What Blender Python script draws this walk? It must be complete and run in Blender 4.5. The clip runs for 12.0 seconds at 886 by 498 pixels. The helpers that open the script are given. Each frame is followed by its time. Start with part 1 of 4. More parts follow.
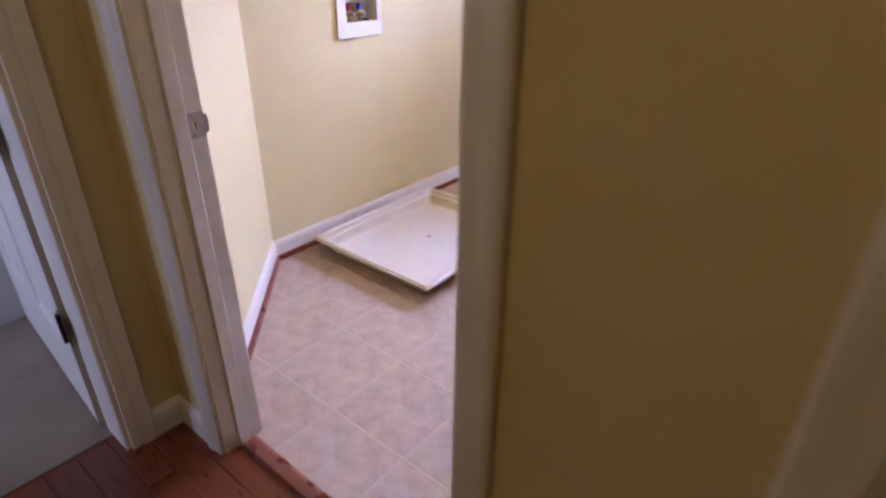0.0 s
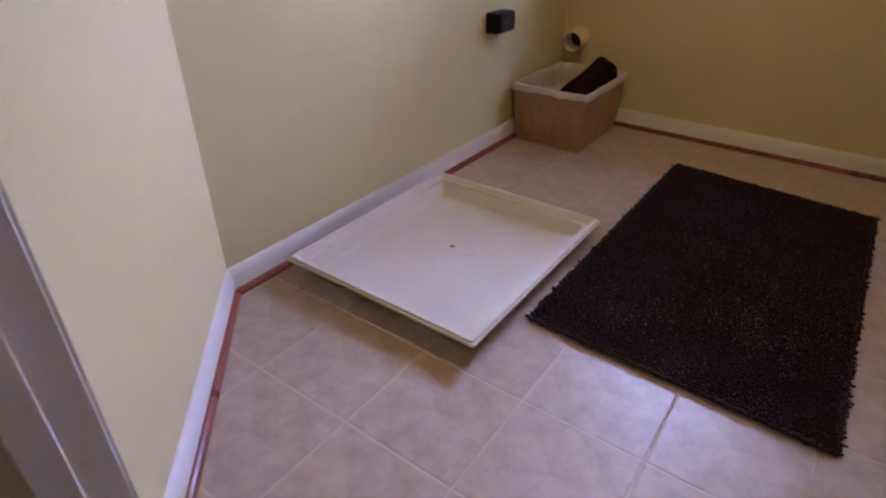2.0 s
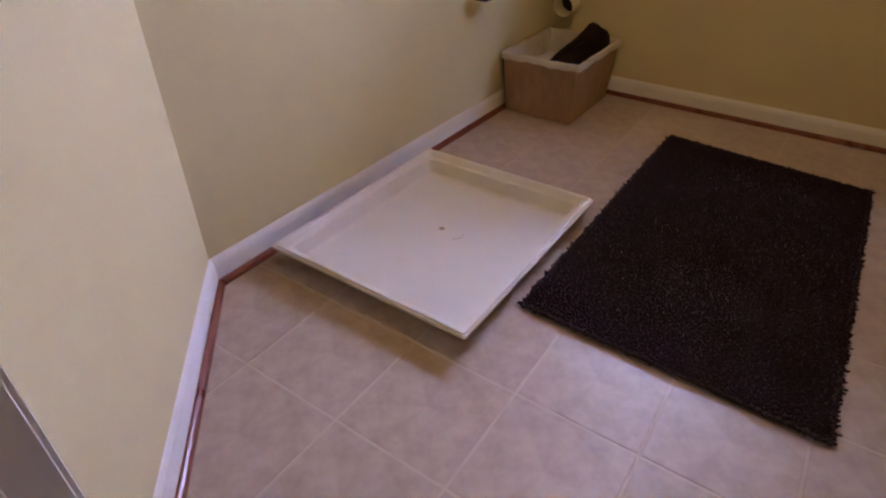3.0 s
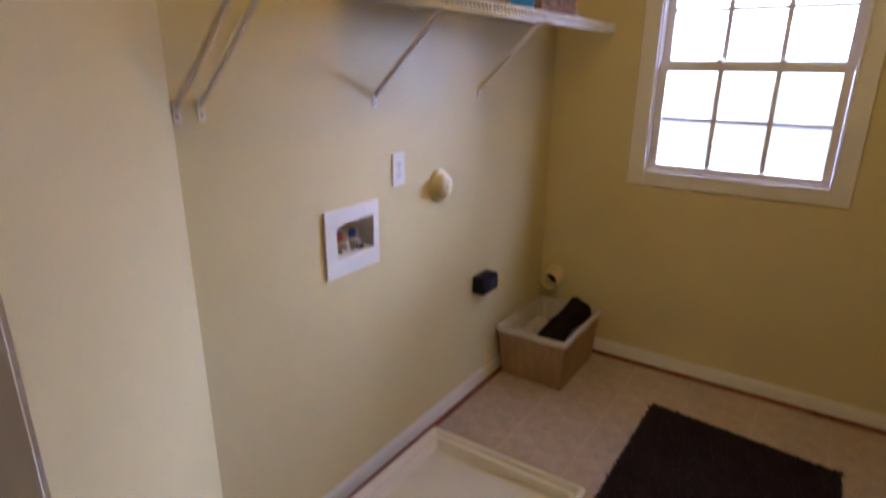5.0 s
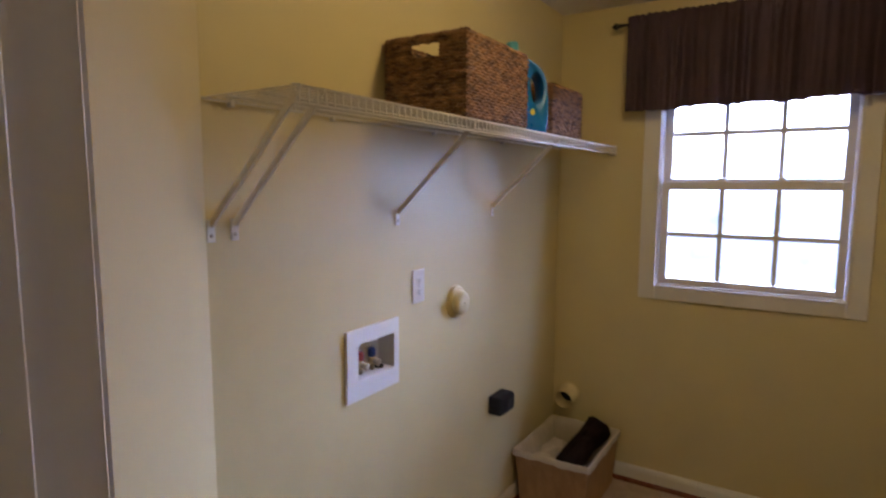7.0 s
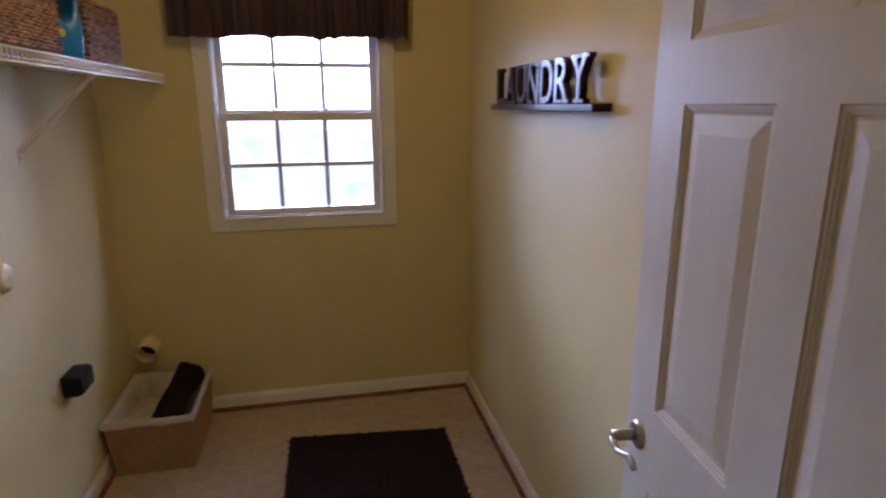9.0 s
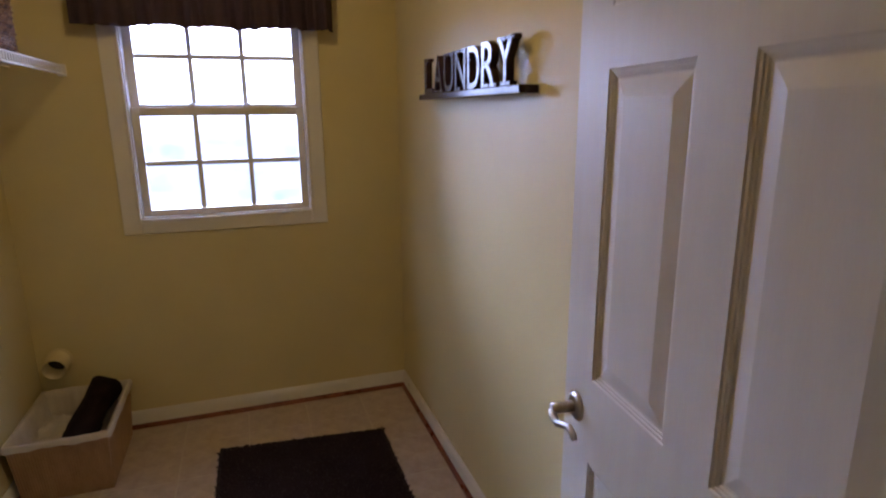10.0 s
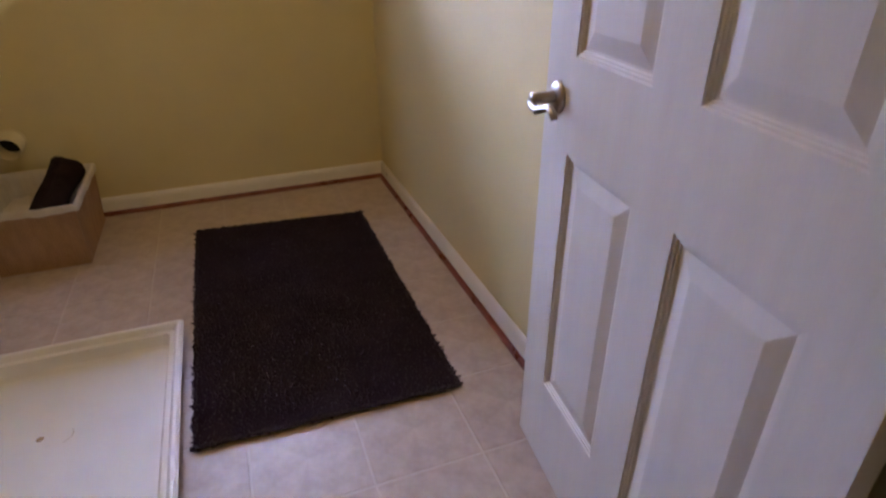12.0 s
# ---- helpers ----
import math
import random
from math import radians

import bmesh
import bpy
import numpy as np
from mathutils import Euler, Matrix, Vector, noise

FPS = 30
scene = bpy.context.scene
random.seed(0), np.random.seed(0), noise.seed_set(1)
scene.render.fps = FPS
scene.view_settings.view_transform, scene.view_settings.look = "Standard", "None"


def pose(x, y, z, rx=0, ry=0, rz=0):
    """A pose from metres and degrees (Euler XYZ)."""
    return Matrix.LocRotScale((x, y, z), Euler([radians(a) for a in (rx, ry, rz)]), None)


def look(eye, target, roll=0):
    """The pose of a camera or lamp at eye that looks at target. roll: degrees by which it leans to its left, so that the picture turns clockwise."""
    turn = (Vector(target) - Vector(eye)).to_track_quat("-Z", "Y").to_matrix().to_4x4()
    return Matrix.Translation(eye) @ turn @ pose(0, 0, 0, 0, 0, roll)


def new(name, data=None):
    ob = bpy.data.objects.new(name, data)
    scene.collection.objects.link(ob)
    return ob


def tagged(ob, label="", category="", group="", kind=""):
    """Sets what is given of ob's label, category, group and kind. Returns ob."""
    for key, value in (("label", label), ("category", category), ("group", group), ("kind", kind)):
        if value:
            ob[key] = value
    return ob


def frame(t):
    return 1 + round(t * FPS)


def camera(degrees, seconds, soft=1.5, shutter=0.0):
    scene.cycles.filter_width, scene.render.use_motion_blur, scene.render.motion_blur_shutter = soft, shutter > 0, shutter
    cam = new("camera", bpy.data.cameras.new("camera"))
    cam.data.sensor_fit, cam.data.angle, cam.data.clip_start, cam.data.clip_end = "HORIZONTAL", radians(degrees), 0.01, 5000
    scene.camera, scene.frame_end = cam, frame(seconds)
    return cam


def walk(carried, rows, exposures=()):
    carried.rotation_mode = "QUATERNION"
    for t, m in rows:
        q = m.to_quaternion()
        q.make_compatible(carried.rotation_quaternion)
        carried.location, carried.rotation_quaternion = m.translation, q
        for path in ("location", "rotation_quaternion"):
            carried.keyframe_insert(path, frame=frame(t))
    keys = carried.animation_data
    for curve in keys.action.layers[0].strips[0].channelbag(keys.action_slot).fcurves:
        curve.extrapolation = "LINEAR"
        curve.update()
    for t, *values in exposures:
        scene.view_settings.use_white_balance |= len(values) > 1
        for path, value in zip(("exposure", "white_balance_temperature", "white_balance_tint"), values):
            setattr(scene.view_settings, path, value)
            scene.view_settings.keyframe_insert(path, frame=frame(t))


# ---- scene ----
cam = camera(75.5, 12.0, soft=2.1, shutter=0.5)
PATH = [
    (0, (2.047, -1.285, 1.279), (0.927, 0.081, 0.341), 0.6),
    (0.5, (1.761, -1.134, 1.229), (0.589, 0.22, 0.339), 0.6),
    (0.9, (1.583, -1.045, 1.172), (0.418, 0.319, 0.286), 0.9),
    (1, (1.55, -1.029, 1.159), (0.39, 0.339, 0.275), 1.0),
    (1.5, (1.409, -0.9, 1.077), (0.336, 0.508, 0.146), 0.3),
    (2, (1.355, -0.784, 1.046), (0.366, 0.603, -0.002), 0.5),
    (2.5, (1.327, -0.725, 1.009), (0.387, 0.635, -0.118), 0.1),
    (2.7, (1.317, -0.717, 1.022), (0.401, 0.629, -0.139), 0.3),
    (4.3, (1.285, -0.734, 1.401), (0.346, 0.677, 0.339), 0.8),
    (4.5, (1.259, -0.749, 1.412), (0.295, 0.737, 0.484), 0.6),
    (5, (1.309, -0.791, 1.599), (0.249, 0.789, 0.984), 0.5),
    (5.5, (1.289, -0.81, 1.657), (0.198, 0.835, 1.331), 0.2),
    (6, (1.28, -0.811, 1.706), (0.17, 0.844, 1.534), 0.3),
    (6.5, (1.254, -0.806, 1.651), (0.129, 0.842, 1.511), 0.2),
    (6.7, (1.228, -0.816, 1.596), (0.095, 0.825, 1.434), 0.4),
    (8.3, (1.044, -0.835, 1.599), (0.999, 1.102, 1.107), 0.5),
    (8.5, (1.037, -0.851, 1.616), (1.159, 1.083, 1.122), 0.3),
    (9, (1.033, -0.858, 1.653), (1.432, 1.04, 1.162), -0.2),
    (9.5, (1.029, -0.856, 1.664), (1.591, 1.006, 1.197), -0.3),
    (10, (1.04, -0.84, 1.58), (1.664, 1.002, 1.115), -0.5),
    (10.5, (1.032, -0.836, 1.476), (1.681, 0.982, 0.952), -0.6),
    (11, (1.056, -0.824, 1.372), (1.689, 0.946, 0.69), -0.8),
    (11.5, (1.061, -0.833, 1.302), (1.684, 0.872, 0.463), -0.8),
    (12, (1.058, -0.853, 1.253), (1.667, 0.785, 0.279), -0.5),
]
# seconds, stops, kelvin, tint
EXPOSURES = [
    (0.0, -0.05, 6450, 31), (0.7, -0.36, 6000, 28), (1.5, -0.68, 6000, 27), (2.7, -0.98, 6800, 34), (4.3, -0.80, 7050, 28), (5.5, -1.13, 6750, 20),
    (6.7, -1.18, 6450, 20), (8.3, -1.37, 6500, 20), (9.5, -1.40, 6800, 20), (10.5, -1.37, 6700, 20), (12.0, -0.87, 6500, 24),
]
walk(cam, [(t, look(eye, target, roll)) for t, eye, target, roll in PATH], EXPOSURES)

# ---- light ----
world = bpy.data.worlds.new("sky")
scene.world = world
world.use_nodes = True
wn = world.node_tree.nodes
sky = wn.new("ShaderNodeTexSky")
sky.sky_type = "NISHITA"
sky.sun_disc = False
sky.sun_elevation = radians(40)
sky.sun_rotation = radians(200)
world.node_tree.links.new(sky.outputs[0], wn["Background"].inputs[0])
wn["Background"].inputs[1].default_value = 0.08

DAY = 128.0        # glow of the painted bright distance outside the laundry window
LAMP = 200.0      # glow of the warm ceiling lamp
HALL_FILL = 20.0  # glow of the unseen lamp added to brighten the hall


# ---- materials ----
def mat_base(name, rough=0.5, metal=0.0):
    m = bpy.data.materials.new(name)
    m.use_nodes = True
    b = m.node_tree.nodes["Principled BSDF"]
    b.inputs["Roughness"].default_value = rough
    b.inputs["Metallic"].default_value = metal
    return m, m.node_tree.nodes, m.node_tree.links, b


def surface(name, c1, c2, scale=8.0, rough=0.5, metal=0.0, fine=120.0, bump=0.15, depth=0.002, stretch=(1, 1, 1),
            piece=0.0, island=0.0, rough_var=0.1, spec=0.5, span=(0.4, 0.95)):
    """A two-scale mottled surface with fine relief in object space."""
    m, n, l, b = mat_base(name, rough, metal)
    tc = n.new("ShaderNodeTexCoord")
    mp = n.new("ShaderNodeMapping")
    mp.inputs["Scale"].default_value = stretch
    l.new(tc.outputs["Object"], mp.inputs[0])
    big = n.new("ShaderNodeTexNoise")
    big.inputs["Scale"].default_value = scale
    big.inputs["Detail"].default_value = 5
    small = n.new("ShaderNodeTexNoise")
    small.inputs["Scale"].default_value = fine
    small.inputs["Detail"].default_value = 3
    for t in (big, small):
        l.new(mp.outputs[0], t.inputs["Vector"])
    mixv = n.new("ShaderNodeMath")
    mixv.operation = "MULTIPLY_ADD"
    l.new(small.outputs[0], mixv.inputs[0])
    mixv.inputs[1].default_value = 0.35
    l.new(big.outputs[0], mixv.inputs[2])
    value = mixv.outputs[0]
    if piece or island:
        src = n.new("ShaderNodeObjectInfo").outputs["Random"] if piece else n.new("ShaderNodeNewGeometry").outputs["Random Per Island"]
        add = n.new("ShaderNodeMath")
        add.operation = "MULTIPLY_ADD"
        l.new(src, add.inputs[0])
        add.inputs[1].default_value = piece or island
        l.new(value, add.inputs[2])
        value = add.outputs[0]
    ramp = n.new("ShaderNodeMapRange")
    ramp.inputs["From Min"].default_value = span[0]
    ramp.inputs["From Max"].default_value = span[1] + (piece or island)
    l.new(value, ramp.inputs[0])
    col = n.new("ShaderNodeMix")
    col.data_type = "RGBA"
    col.inputs["A"].default_value = (*c1, 1)
    col.inputs["B"].default_value = (*c2, 1)
    l.new(ramp.outputs[0], col.inputs["Factor"])
    l.new(col.outputs["Result"], b.inputs["Base Color"])
    rr = n.new("ShaderNodeMapRange")
    rr.inputs["To Min"].default_value = rough - rough_var
    rr.inputs["To Max"].default_value = rough + rough_var
    l.new(big.outputs[0], rr.inputs[0])
    l.new(rr.outputs[0], b.inputs["Roughness"])
    b.inputs["Specular IOR Level"].default_value = spec
    if bump:
        bp = n.new("ShaderNodeBump")
        bp.inputs["Strength"].default_value = bump
        bp.inputs["Distance"].default_value = depth
        l.new(small.outputs[0], bp.inputs["Height"])
        l.new(bp.outputs[0], b.inputs["Normal"])
    return m


def glow(name, color, strength):
    m = bpy.data.materials.new(name)
    m.use_nodes = True
    n = m.node_tree.nodes
    n.remove(n["Principled BSDF"])
    e = n.new("ShaderNodeEmission")
    e.inputs[0].default_value = (*color, 1)
    e.inputs[1].default_value = strength
    m.node_tree.links.new(e.outputs[0], n["Material Output"].inputs[0])
    return m


PAINT = surface("tan_wall_paint", (0.63, 0.535, 0.285), (0.69, 0.59, 0.33), 2.5, 0.49, fine=260, bump=0.25, depth=0.0012, spec=0.42)
CEIL = surface("ceiling_paint", (0.66, 0.62, 0.55), (0.74, 0.70, 0.63), 3, 0.9, fine=160, bump=0.35, depth=0.002)
WHITE = surface("white_trim_paint", (0.74, 0.72, 0.69), (0.82, 0.80, 0.77), 5, 0.32, fine=90, bump=0.06, depth=0.001)
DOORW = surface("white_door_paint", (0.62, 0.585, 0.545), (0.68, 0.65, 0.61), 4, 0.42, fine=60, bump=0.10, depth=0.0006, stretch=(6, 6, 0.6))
SHOE = surface("cherry_wood", (0.13, 0.03, 0.015), (0.24, 0.065, 0.03), 14, 0.3, fine=120, bump=0.1, stretch=(1, 1, 1))
WOODF = surface("red_hardwood", (0.10, 0.022, 0.009), (0.19, 0.050, 0.020), 5, 0.3, fine=70, bump=0.12, depth=0.0008, stretch=(1, 8, 1), piece=0.12)
TILE = surface("beige_floor_tile", (0.36, 0.268, 0.210), (0.56, 0.457, 0.385), 15, 0.38, fine=50, bump=0.05, depth=0.0008, piece=0.10, rough_var=0.06)
GROUT = surface("pale_grout", (0.50, 0.42, 0.35), (0.58, 0.50, 0.42), 20, 0.9, fine=300, bump=0.3)
PLASTIC = surface("white_pan_plastic", (0.76, 0.74, 0.69), (0.80, 0.78, 0.74), 6, 0.34, fine=150, bump=0.02, rough_var=0.03)
STAIN = surface("brown_stain", (0.30, 0.20, 0.09), (0.45, 0.33, 0.18), 60, 0.7, fine=300, bump=0.1)
DARK = surface("dark_hole", (0.01, 0.009, 0.008), (0.02, 0.018, 0.016), 20, 0.8, bump=0)
PILE = surface("dark_brown_chenille", (0.021, 0.0128, 0.0150), (0.033, 0.0208, 0.0242), 7, 0.95, fine=240, bump=0.15, island=0.06, spec=0.0)
BACKING = surface("rug_backing", (0.02, 0.012, 0.01), (0.03, 0.02, 0.018), 30, 0.9)
WIRE = surface("white_coated_wire", (0.74, 0.72, 0.70), (0.80, 0.78, 0.76), 30, 0.35, bump=0)
WICKER = surface("brown_seagrass", (0.050, 0.018, 0.008), (0.52, 0.285, 0.130), 30, 0.5, fine=150, bump=0.6, depth=0.003, stretch=(0.7, 0.7, 2.2), span=(0.48, 0.92))
CORE = surface("basket_core", (0.03, 0.014, 0.006), (0.06, 0.03, 0.014), 30, 0.9)
RATTAN = surface("tan_woven_bin", (0.26, 0.142, 0.062), (0.40, 0.235, 0.115), 26, 0.6, fine=200, bump=0.4, depth=0.0015, stretch=(1, 1, 0.4))
LINER = surface("white_cloth_liner", (0.46, 0.41, 0.36), (0.60, 0.55, 0.49), 10, 0.9, fine=500, bump=0.4, depth=0.001)
TOWEL = surface("dark_brown_terry", (0.010, 0.005, 0.006), (0.026, 0.014, 0.014), 14, 0.95, fine=320, bump=0.8, depth=0.004, spec=0.1)
VALANCE = surface("brown_valance_cloth", (0.030, 0.015, 0.024), (0.064, 0.034, 0.049), 9, 0.75, fine=420, bump=0.3, depth=0.001, stretch=(3, 1, 0.6))
IRON = surface("dark_iron", (0.012, 0.010, 0.009), (0.03, 0.024, 0.02), 30, 0.4, metal=0.6, bump=0.1)
BLACK = surface("black_plastic", (0.004, 0.004, 0.005), (0.009, 0.009, 0.011), 20, 0.6, bump=0.05, spec=0.2)
CREAM = surface("cream_plastic", (0.66, 0.56, 0.33), (0.74, 0.64, 0.40), 14, 0.4, bump=0.05)
NICKEL = surface("satin_nickel", (0.40, 0.37, 0.34), (0.52, 0.49, 0.455), 30, 0.33, metal=1.0, bump=0.05)
STEEL = surface("dull_steel", (0.46, 0.44, 0.43), (0.56, 0.54, 0.52), 30, 0.45, metal=0.8, bump=0.05)
BRONZE = surface("dark_bronze", (0.10, 0.06, 0.045), (0.18, 0.12, 0.09), 30, 0.4, metal=0.9, bump=0.1)
SIGNW = surface("dark_stained_sign_wood", (0.018, 0.009, 0.009), (0.040, 0.021, 0.020), 10, 0.15, fine=60, bump=0.10, depth=0.0006, stretch=(1, 1, 6), rough_var=0.03, spec=0.22)
BLUE = surface("blue_bottle_plastic", (0.004, 0.17, 0.58), (0.006, 0.21, 0.64), 12, 0.3, bump=0.02)
AQUA = surface("aqua_cap_plastic", (0.09, 0.40, 0.52), (0.13, 0.46, 0.58), 12, 0.35, bump=0.02)
GREENP = surface("green_print", (0.10, 0.45, 0.10), (0.14, 0.52, 0.14), 12, 0.4, bump=0)
YELLOWP = surface("yellow_print", (0.75, 0.60, 0.06), (0.8, 0.66, 0.1), 12, 0.4, bump=0)
RED = surface("red_valve_plastic", (0.22, 0.025, 0.02), (0.30, 0.035, 0.03), 20, 0.4, bump=0)
BLUEV = surface("blue_valve_plastic", (0.015, 0.05, 0.30), (0.02, 0.075, 0.38), 20, 0.4, bump=0)
BRASS = surface("dull_brass", (0.42, 0.33, 0.20), (0.55, 0.46, 0.30), 30, 0.35, metal=1.0, bump=0.05)
CARPET = surface("grey_beige_carpet", (0.23, 0.18, 0.135), (0.32, 0.26, 0.20), 6, 0.95, fine=420, bump=0.9, depth=0.006)
PALE = surface("pale_room_paint", (0.50, 0.50, 0.50), (0.58, 0.58, 0.58), 3, 0.7, fine=200, bump=0.2, depth=0.001)
LAMPGLOW = glow("warm_lamp_glass", (1.0, 0.755, 0.33), LAMP)
HALLGLOW = glow("warm_hall_fill_glass", (1.0, 0.81, 0.40), HALL_FILL)

# thin window glass: mostly clear, a little gloss
GLASS, gn, gl, gb = mat_base("window_glass")
gn.remove(gb)
tr = gn.new("ShaderNodeBsdfTransparent")
gs = gn.new("ShaderNodeBsdfGlossy")
gs.inputs["Roughness"].default_value = 0.02
fr = gn.new("ShaderNodeFresnel")
mx = gn.new("ShaderNodeMixShader")
gl.new(fr.outputs[0], mx.inputs[0])
gl.new(tr.outputs[0], mx.inputs[1])
gl.new(gs.outputs[0], mx.inputs[2])
gl.new(mx.outputs[0], gn["Material Output"].inputs[0])

# glowing backdrop: daylight, haze and faint foliage put into its colour
DIST = bpy.data.materials.new("glowing_haze_backdrop")
DIST.use_nodes = True
dn, dl = DIST.node_tree.nodes, DIST.node_tree.links
dn.remove(dn["Principled BSDF"])
dt = dn.new("ShaderNodeTexCoord")
dz = dn.new("ShaderNodeTexNoise")
dz.inputs["Scale"].default_value = 1.9
dz.inputs["Detail"].default_value = 7
dl.new(dt.outputs["Object"], dz.inputs["Vector"])
dr = dn.new("ShaderNodeMapRange")
dr.inputs["From Min"].default_value = 0.50
dr.inputs["From Max"].default_value = 0.74
dl.new(dz.outputs[0], dr.inputs[0])
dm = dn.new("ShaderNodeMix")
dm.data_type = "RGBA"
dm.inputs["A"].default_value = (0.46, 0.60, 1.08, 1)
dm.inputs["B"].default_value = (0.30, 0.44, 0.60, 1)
dl.new(dr.outputs[0], dm.inputs["Factor"])
de = dn.new("ShaderNodeEmission")
dl.new(dm.outputs["Result"], de.inputs[0])
# hazy horizon trees painted as a dimmer glow under an even, bright overcast sky
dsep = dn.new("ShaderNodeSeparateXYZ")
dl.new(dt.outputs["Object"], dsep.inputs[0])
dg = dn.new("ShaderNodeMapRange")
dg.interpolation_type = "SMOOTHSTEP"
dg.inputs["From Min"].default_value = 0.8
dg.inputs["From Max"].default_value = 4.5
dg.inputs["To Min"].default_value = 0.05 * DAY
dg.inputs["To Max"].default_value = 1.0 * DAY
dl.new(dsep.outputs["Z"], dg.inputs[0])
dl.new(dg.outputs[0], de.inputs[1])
dl.new(de.outputs[0], dn["Material Output"].inputs[0])


# ---- mesh helpers ----
def finish(name, bm, mat, smooth=False):
    me = bpy.data.meshes.new(name)
    bmesh.ops.recalc_face_normals(bm, faces=bm.faces[:])
    bm.to_mesh(me)
    bm.free()
    me.materials.append(mat)
    if smooth:
        for p in me.polygons:
            p.use_smooth = True
    return new(name, me)


def part(name, bm, mat, parent, label="", smooth=False):
    ob = finish(name, bm, mat, smooth)
    ob.parent = parent
    if label:
        ob["label"] = label
    return ob


def thing(name, label, category, at=(0, 0, 0), group="", kind="", turn=0.0):
    ob = new(name)
    ob.empty_display_size = 0.05
    ob.location = at
    ob.rotation_euler = (0, 0, radians(turn))
    return tagged(ob, label, category, group, kind)


def structure(name, bm, mat, label, category):
    return tagged(finish(name, bm, mat), label, category, kind="structure")


def box(bm, x0, x1, y0, y1, z0, z1, bevel=0.0, seg=1):
    m = Matrix.LocRotScale(((x0 + x1) / 2, (y0 + y1) / 2, (z0 + z1) / 2), None, (x1 - x0, y1 - y0, z1 - z0))
    vs = bmesh.ops.create_cube(bm, size=1, matrix=m)["verts"]
    if bevel:
        es = list({e for v in vs for e in v.link_edges})
        bmesh.ops.bevel(bm, geom=es, offset=bevel, segments=seg, affect="EDGES", profile=0.5)
    return bm


def boxes(*rows, bevel=0.0):
    bm = bmesh.new()
    for r in rows:
        box(bm, *r, bevel=bevel)
    return bm


def tube(bm, points, r, seg=8, cap=True):
    """A round rod along a list of points; r may be a list."""
    pts = [Vector(p) for p in points]
    rs = r if isinstance(r, (list, tuple)) else [r] * len(pts)
    rings = []
    side = None
    for i, p in enumerate(pts):
        d = (pts[min(i + 1, len(pts) - 1)] - pts[max(i - 1, 0)]).normalized()
        if side is None:
            side = d.orthogonal().normalized()
        side = (side - d * side.dot(d)).normalized()
        up = d.cross(side)
        rings.append([bm.verts.new(p + rs[i] * (math.cos(a) * side + math.sin(a) * up)) for a in (2 * math.pi * k / seg for k in range(seg))])
    for a, b in zip(rings, rings[1:]):
        for k in range(seg):
            bm.faces.new((a[k], a[(k + 1) % seg], b[(k + 1) % seg], b[k]))
    if cap:
        bm.faces.new(rings[0][::-1])
        bm.faces.new(rings[-1])
    return bm


def lathe(bm, profile, m=None, seg=24):
    """Turn a profile of (radius, height) round z."""
    rings = []
    for r, z in profile:
        if r < 1e-6:
            rings.append([bm.verts.new((0, 0, z))])
        else:
            rings.append([bm.verts.new((r * math.cos(2 * math.pi * k / seg), r * math.sin(2 * math.pi * k / seg), z)) for k in range(seg)])
    for a, b in zip(rings, rings[1:]):
        for k in range(seg):
            f = [a[k % len(a)], a[(k + 1) % len(a)], b[(k + 1) % len(b)], b[k % len(b)]]
            f = list(dict.fromkeys(f))
            if len(f) > 2:
                bm.faces.new(f)
    if m is not None:
        bmesh.ops.transform(bm, matrix=m, verts=bm.verts[:])
    return bm


def extrude_profile(profile, p0, p1, normal):
    """A moulding: profile of (out, up) swept along the floor line p0 to p1; normal points into the room."""
    bm = bmesh.new()
    n = Vector((*normal, 0)).normalized()
    ends = []
    for p in (p0, p1):
        ends.append([bm.verts.new(Vector((*p, 0)) + n * o + Vector((0, 0, u))) for o, u in profile])
    k = len(profile)
    for i in range(k):
        bm.faces.new((ends[0][i], ends[0][(i + 1) % k], ends[1][(i + 1) % k], ends[1][i]))
    bm.faces.new(ends[0])
    bm.faces.new(ends[1][::-1])
    return bm


# ---- plan ----
W, L, H = 1.829, 2.217, 2.50      # wall with the sign, window wall, ceiling
Y0, Y1 = -0.776, -0.660            # door wall: hall face, room face
JL, JR, DH = 0.847, 1.654, 2.07    # door opening
HX = 0.62                         # hall's side wall face
T = 0.12

BX0, BX1, BZ0, BZ1 = 0.513, 0.706, 0.968, 1.094   # hole for the washer box
structure("wall_west", boxes((-T, 0, Y1, BX0, 0, H), (-T, 0, BX1, L + T, 0, H), (-T, 0, BX0, BX1, 0, BZ0), (-T, 0, BX0, BX1, BZ1, H)),
          PAINT, "tan painted wall behind the washer hookups", "wall")
WX0, WX1, WZ0, WZ1 = 0.532, 1.348, 1.083, 2.148
structure("wall_north", boxes((0, WX0, L, L + T, 0, H), (WX1, W + T, L, L + T, 0, H), (WX0, WX1, L, L + T, 0, WZ0), (WX0, WX1, L, L + T, WZ1, H)),
          PAINT, "tan painted wall around the laundry window", "wall")
structure("wall_east", boxes((W, W + T, Y1, L, 0, H)), PAINT, "tan painted wall carrying the wooden sign", "wall")
bm = bmesh.new()
tri = [(0, 0), (0, Y1), (0.668, Y1)]
lo = [bm.verts.new((x, y, 0)) for x, y in tri]
hi = [bm.verts.new((x, y, H)) for x, y in tri]
bm.faces.new(lo[::-1]), bm.faces.new(hi)
for i in range(3):
    bm.faces.new((lo[i], lo[(i + 1) % 3], hi[(i + 1) % 3], hi[i]))
structure("wall_diagonal", bm, PAINT, "tan painted angled corner wall beside the door", "wall")
